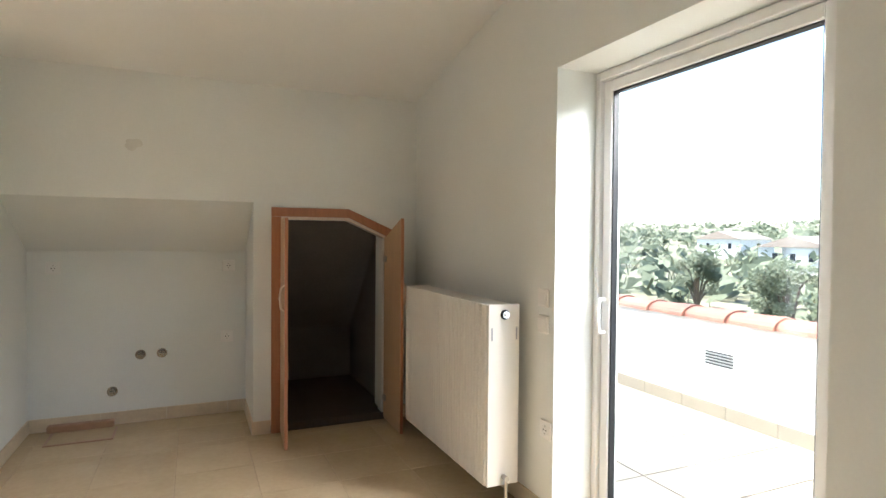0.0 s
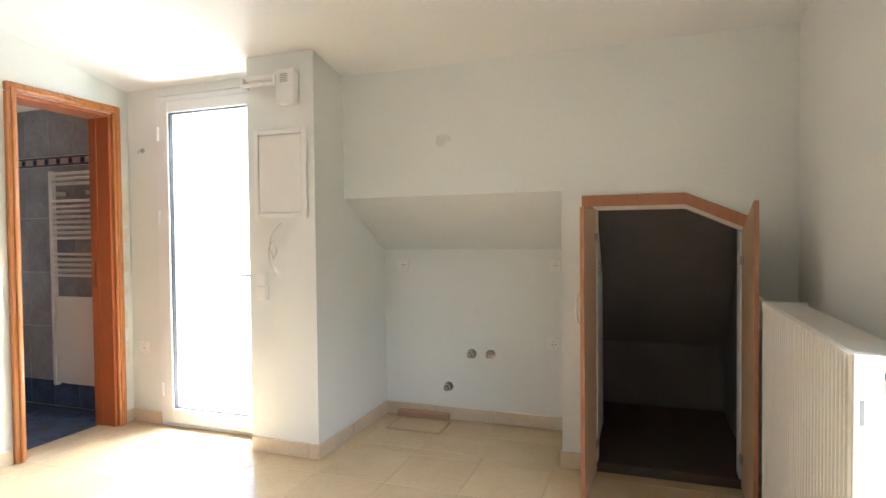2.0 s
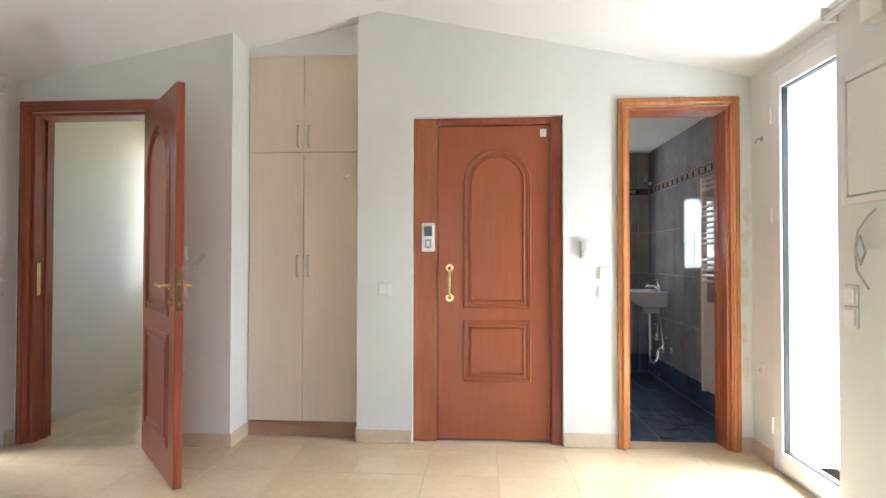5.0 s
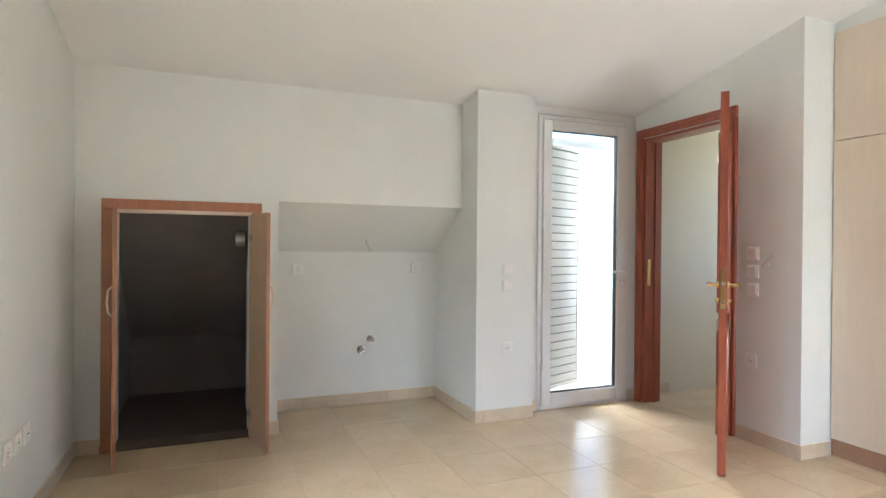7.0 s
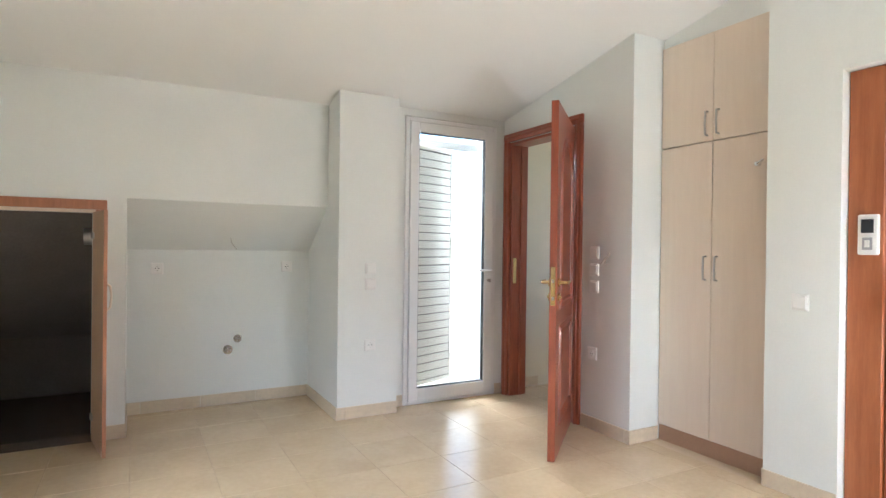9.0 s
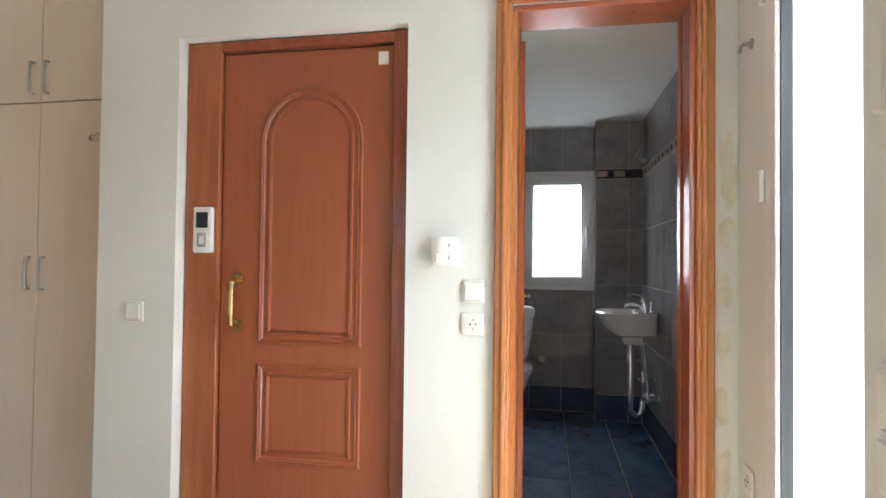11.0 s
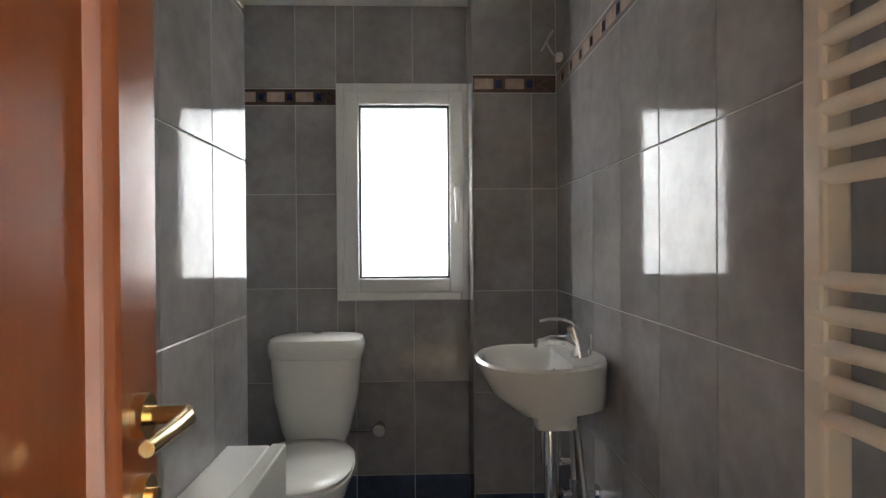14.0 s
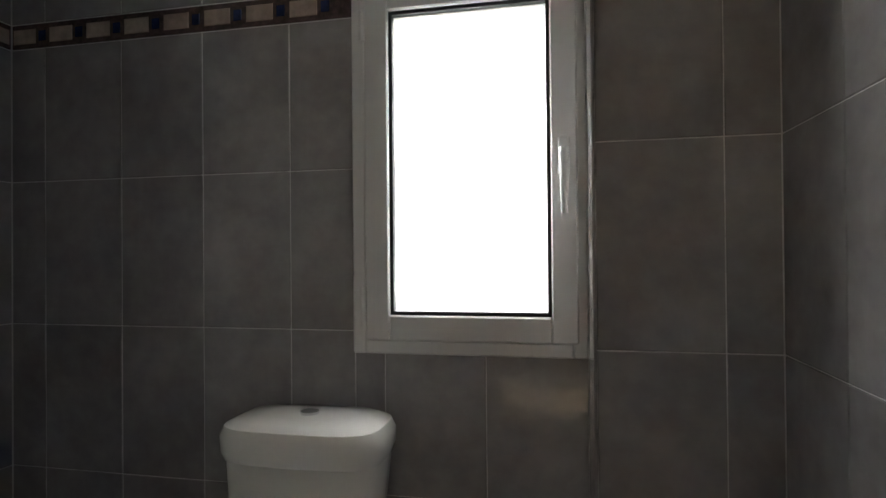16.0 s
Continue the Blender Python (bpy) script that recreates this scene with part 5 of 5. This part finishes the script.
def clad(parent, mat, a, b, z0, z1, oa, oz, sa, sz, th, frame_m, name="tile", holes=()):
    """Tiles on a wall: local x along the wall, local y up, z out of it."""
    for p, q in span(a, b, oa, sa):
        for r_, t_ in span(z0, z1, oz, sz):
            parts = [(p, q, r_, t_)]
            for h0, h1, hz0, hz1 in holes:
                nxt = []
                for u0, u1, v0, v1 in parts:
                    if u1 <= h0 + 1e-6 or u0 >= h1 - 1e-6 or v1 <= hz0 + 1e-6 or v0 >= hz1 - 1e-6:
                        nxt.append((u0, u1, v0, v1))
                        continue
                    if u0 < h0:
                        nxt.append((u0, h0, v0, v1))
                    if u1 > h1:
                        nxt.append((h1, u1, v0, v1))
                    m0, m1 = max(u0, h0), min(u1, h1)
                    if v0 < hz0:
                        nxt.append((m0, m1, v0, hz0))
                    if v1 > hz1:
                        nxt.append((m0, m1, hz1, v1))
                parts = nxt
            for u0, u1, v0, v1 in parts:
                if u1 - u0 > 0.01 and v1 - v0 > 0.01:
                    piece(name, mat, u1 - u0 - JT, v1 - v0 - JT, th, frame_m @ Matrix.Translation((u0 + JT / 2, v0 + JT / 2, 0)), parent)


# room floor
lay_floor(floor, FLOOR, XC, XD, YB, YA, 0.135, -0.15, 0.40, 0.0, 0.012)
lay_floor(floor, FLOOR, 1.67, 2.97, NB, YB, 0.135, -0.15, 0.40, 0.0, 0.012)
lay_floor(floor, FLOOR, 1.645, 2.98, YA, NA, 0.135, -0.15, 0.40, 0.0, 0.012)
lay_floor(floor, FLOOR, -0.13, XC, BY0, BY1, 0.135, -0.15, 0.40, 0.0, 0.012)
lay_floor(floor, FLOOR, XD, XD + 0.21, SY0, SY1, 0.135, -0.15, 0.40, 0.0, 0.012)
lay_floor(floor, FLOOR, -1.6, XC, -0.87, 0.22, 0.135, -0.15, 0.40, 0.0, 0.012)
# terrace
lay_floor(terrace, TERR, XD + 0.36, 6.15, 0.2, 5.6, 0.1, 0.1, 0.40, -0.013, 0.015, jt=0.010)
for ya, yb, yc in ((4.66, 5.6, 4.17), (-2.6, -1.66, -1.16)):
    lay_floor(terrace, TERR, -1.5, 2.3, ya, yb, 0.1, 0.1, 0.40, -0.013, 0.015, jt=0.010)
    lay_floor(terrace, TERR, -1.5, 1.1, min(yc, yb), max(yc, ya), 0.1, 0.1, 0.40, -0.013, 0.015, jt=0.010)

# skirting tiles
SKH, SKT = 0.085, 0.010


def skirt(parent, p, q, face):
    """Skirting along a wall from p to q; face: the way that it looks."""
    p, q = Vector((*p, 0)), Vector((*q, 0))
    d = q - p
    L = d.length
    d.normalize()
    nrm = Vector((*face, 0))
    m0 = Matrix(((d.x, 0, nrm.x, p.x), (d.y, 0, nrm.y, p.y), (0, 1, 0, 0), (0, 0, 0, 1)))
    for a, b in span(0, L, 0.0, 0.40):
        piece("skirting_tile", BASE, b - a - 0.002, SKH, SKT, m0 @ Matrix.Translation((a + 0.001, 0.001, 0)), parent)


skirts = structure(boxes("baseboard", BASE, None, (0.20, 0.262, YB + 0.13, YB + 0.140, 0.001, SKH)), "cream stone tile baseboard", "baseboard")
for p, q, fc in [((XC, 1.365), (XC, AY0), (1, 0)), ((XC, AY1), (XC, BY0 - 0.058), (1, 0)), ((XC, BY1 + 0.058), (XC, YA - 0.13), (1, 0)), ((-0.06, 1.365), (XC, 1.365), (0, -1)),
                 ((XW, OY1 + 0.075), (XW, 0.61), (1, 0)), ((-0.06, 0.61), (XW + 0.01, 0.61), (0, 1)),
                 ((XC, YA - 0.13), (0.283, YA - 0.13), (0, -1)), ((1.19, 3.61), (1.655, 3.61), (0, -1)), ((1.645, 3.60), (1.645, NA), (1, 0)), ((1.655, NA), (2.98, NA), (0, -1)), ((2.98, NA), (2.98, YA - 0.01), (-1, 0)), ((2.97, YA), (3.088, YA), (0, -1)), ((3.93, YA), (XD, YA), (0, -1)),
                 ((1.112, YB + 0.13), (1.215, YB + 0.13), (0, 1)), ((1.215, -0.67), (1.68, -0.67), (0, 1)), ((1.67, -0.66), (1.67, NB), (1, 0)), ((1.68, NB), (2.97, NB), (0, 1)), ((2.97, NB), (2.97, YB + 0.01), (-1, 0)), ((2.96, YB), (3.078, YB), (0, 1)), ((3.97, YB), (XD, YB), (0, 1)),
                 ((XD, YB), (XD, SY0), (-1, 0)), ((XD, SY1), (XD, YA), (-1, 0)), ((-0.25, -0.87), (0.03, -0.87), (0, 1))]:
    skirt(skirts, p, q, fc)
tsk = structure(boxes("terrace_baseboard", TERR, None, (6.14, 6.15, -1.0, 0.2, -0.015, 0.09)), "cream tile skirting along the parapet", "baseboard")
for i in range(13):
    piece("skirting_tile", TERR, 0.397, 0.10, 0.012, Matrix(((0, 0, -1, 6.15), (1, 0, 0, 0.2 + 0.4 * i), (0, 1, 0, -0.012), (0, 0, 0, 1))), tsk)
# clay coping tiles: half-round, each lapping the next
bm = bmesh.new()
prof = [(0.15 * math.cos(math.pi * k / 10), 0.085 * math.sin(math.pi * k / 10)) for k in range(11)]
loft(bm, [[(x * 1.0, 0, z) for x, z in prof], [(x * 0.8, 0.42, z * 0.85) for x, z in prof]])
bmesh.ops.recalc_face_normals(bm, faces=bm.faces)
cop_me = bpy.data.meshes.new("coping_tile")
bm.to_mesh(cop_me)
bm.free()
cop_me.materials.append(CLAY)
for i in range(17):
    ob = new("coping_tile", cop_me)
    ob.parent = parapet
    ob.matrix_basis = pose(6.25, -0.8 + i * 0.38, 0.695)

# bathroom tiles
TW, TH = 0.257, 0.415
ZB, ZBH = 1.83, 0.075          # height of the patterned band
Z0 = 0.195                     # top of the blue skirting row


def bath_wall(a, b, m_, oa, holes=()):
    clad(wall_bath, BLUET, a, b, 0.0, Z0, oa, -1, TW, 3, 0.012, m_, holes=holes)
    clad(wall_bath, GREYT, a, b, Z0, ZB, oa, 0.195, TW, TH, 0.012, m_, holes=holes)
    clad(wall_bath, GREYT, a, b, ZB + ZBH, BZC, oa, ZB + ZBH, TW, TH, 0.012, m_, holes=holes)
    for p, q in [(a, b)]:
        spans = [(p, q)]
        for h0, h1, hz0, hz1 in holes:
            if hz0 < ZB + 0.03 < hz1:
                spans = [(s0, min(s1, h0)) for s0, s1 in spans if s0 < h0] + [(max(s0, h1), s1) for s0, s1 in spans if s1 > h1]
        for s0, s1 in spans:
            piece("band", BANDB, s1 - s0, ZBH - 0.003, 0.010, m_ @ Matrix.Translation((s0, ZB + 0.0015, 0)), wall_bath, 0.001)
            k = 0
            while s0 + 0.126 * (k + 1) <= s1 + 0.02:
                u = s0 + 0.126 * k
                piece("band_tile", BANDC, min(0.078, s1 - u - 0.004), 0.043, 0.0125, m_ @ Matrix.Translation((u + 0.006, ZB + 0.016, 0)), wall_bath)
                if u + 0.12 < s1:
                    piece("band_square", BANDN, 0.024, 0.03, 0.0125, m_ @ Matrix.Translation((u + 0.094, ZB + 0.0225, 0)), wall_bath)
                k += 1


def wall_m(o_, d_, nrm):
    return Matrix(((d_[0], 0, nrm[0], o_[0]), (d_[1], 0, nrm[1], o_[1]), (0, 1, 0, 0), (0, 0, 0, 1)))


WHOLE = [(WY0 - BLL, WY1 - BLL, WZ0, WZ1)]
bath_wall(0, WY1 - BLL, wall_m((BX - 0.012, BLL), (0, 1), (1, 0)), 0.116, WHOLE)
bath_wall(0, BR - WY1 - 0.005, wall_m((CH - 0.012, WY1 + 0.005), (0, 1), (1, 0)), 0.24)
bath_wall(0, -0.16 - CH, wall_m((CH, BR + 0.012), (1, 0), (0, -1)), 0.236)
bath_wall(0, -0.16 - BXL, wall_m((BXL, BL - 0.012), (1, 0), (0, 1)), 0.24)
bath_wall(0, BL - BLL, wall_m((BXL + 0.012, BLL), (0, 1), (-1, 0)), 0.24)
bath_wall(0, BXL - BX, wall_m((BX, BLL - 0.012), (1, 0), (0, 1)), 0.24)
piece("tile_edge", GREYT, CH - BX + 0.012, BZC, 0.006, wall_m((BX, WY1 + 0.005), (1, 0), (0, -1)), wall_bath)
lay_floor(floor_bath, BLUET, BX, -0.13, BLL, BR, -0.25, 3.02, 0.30, 0.0, 0.010)
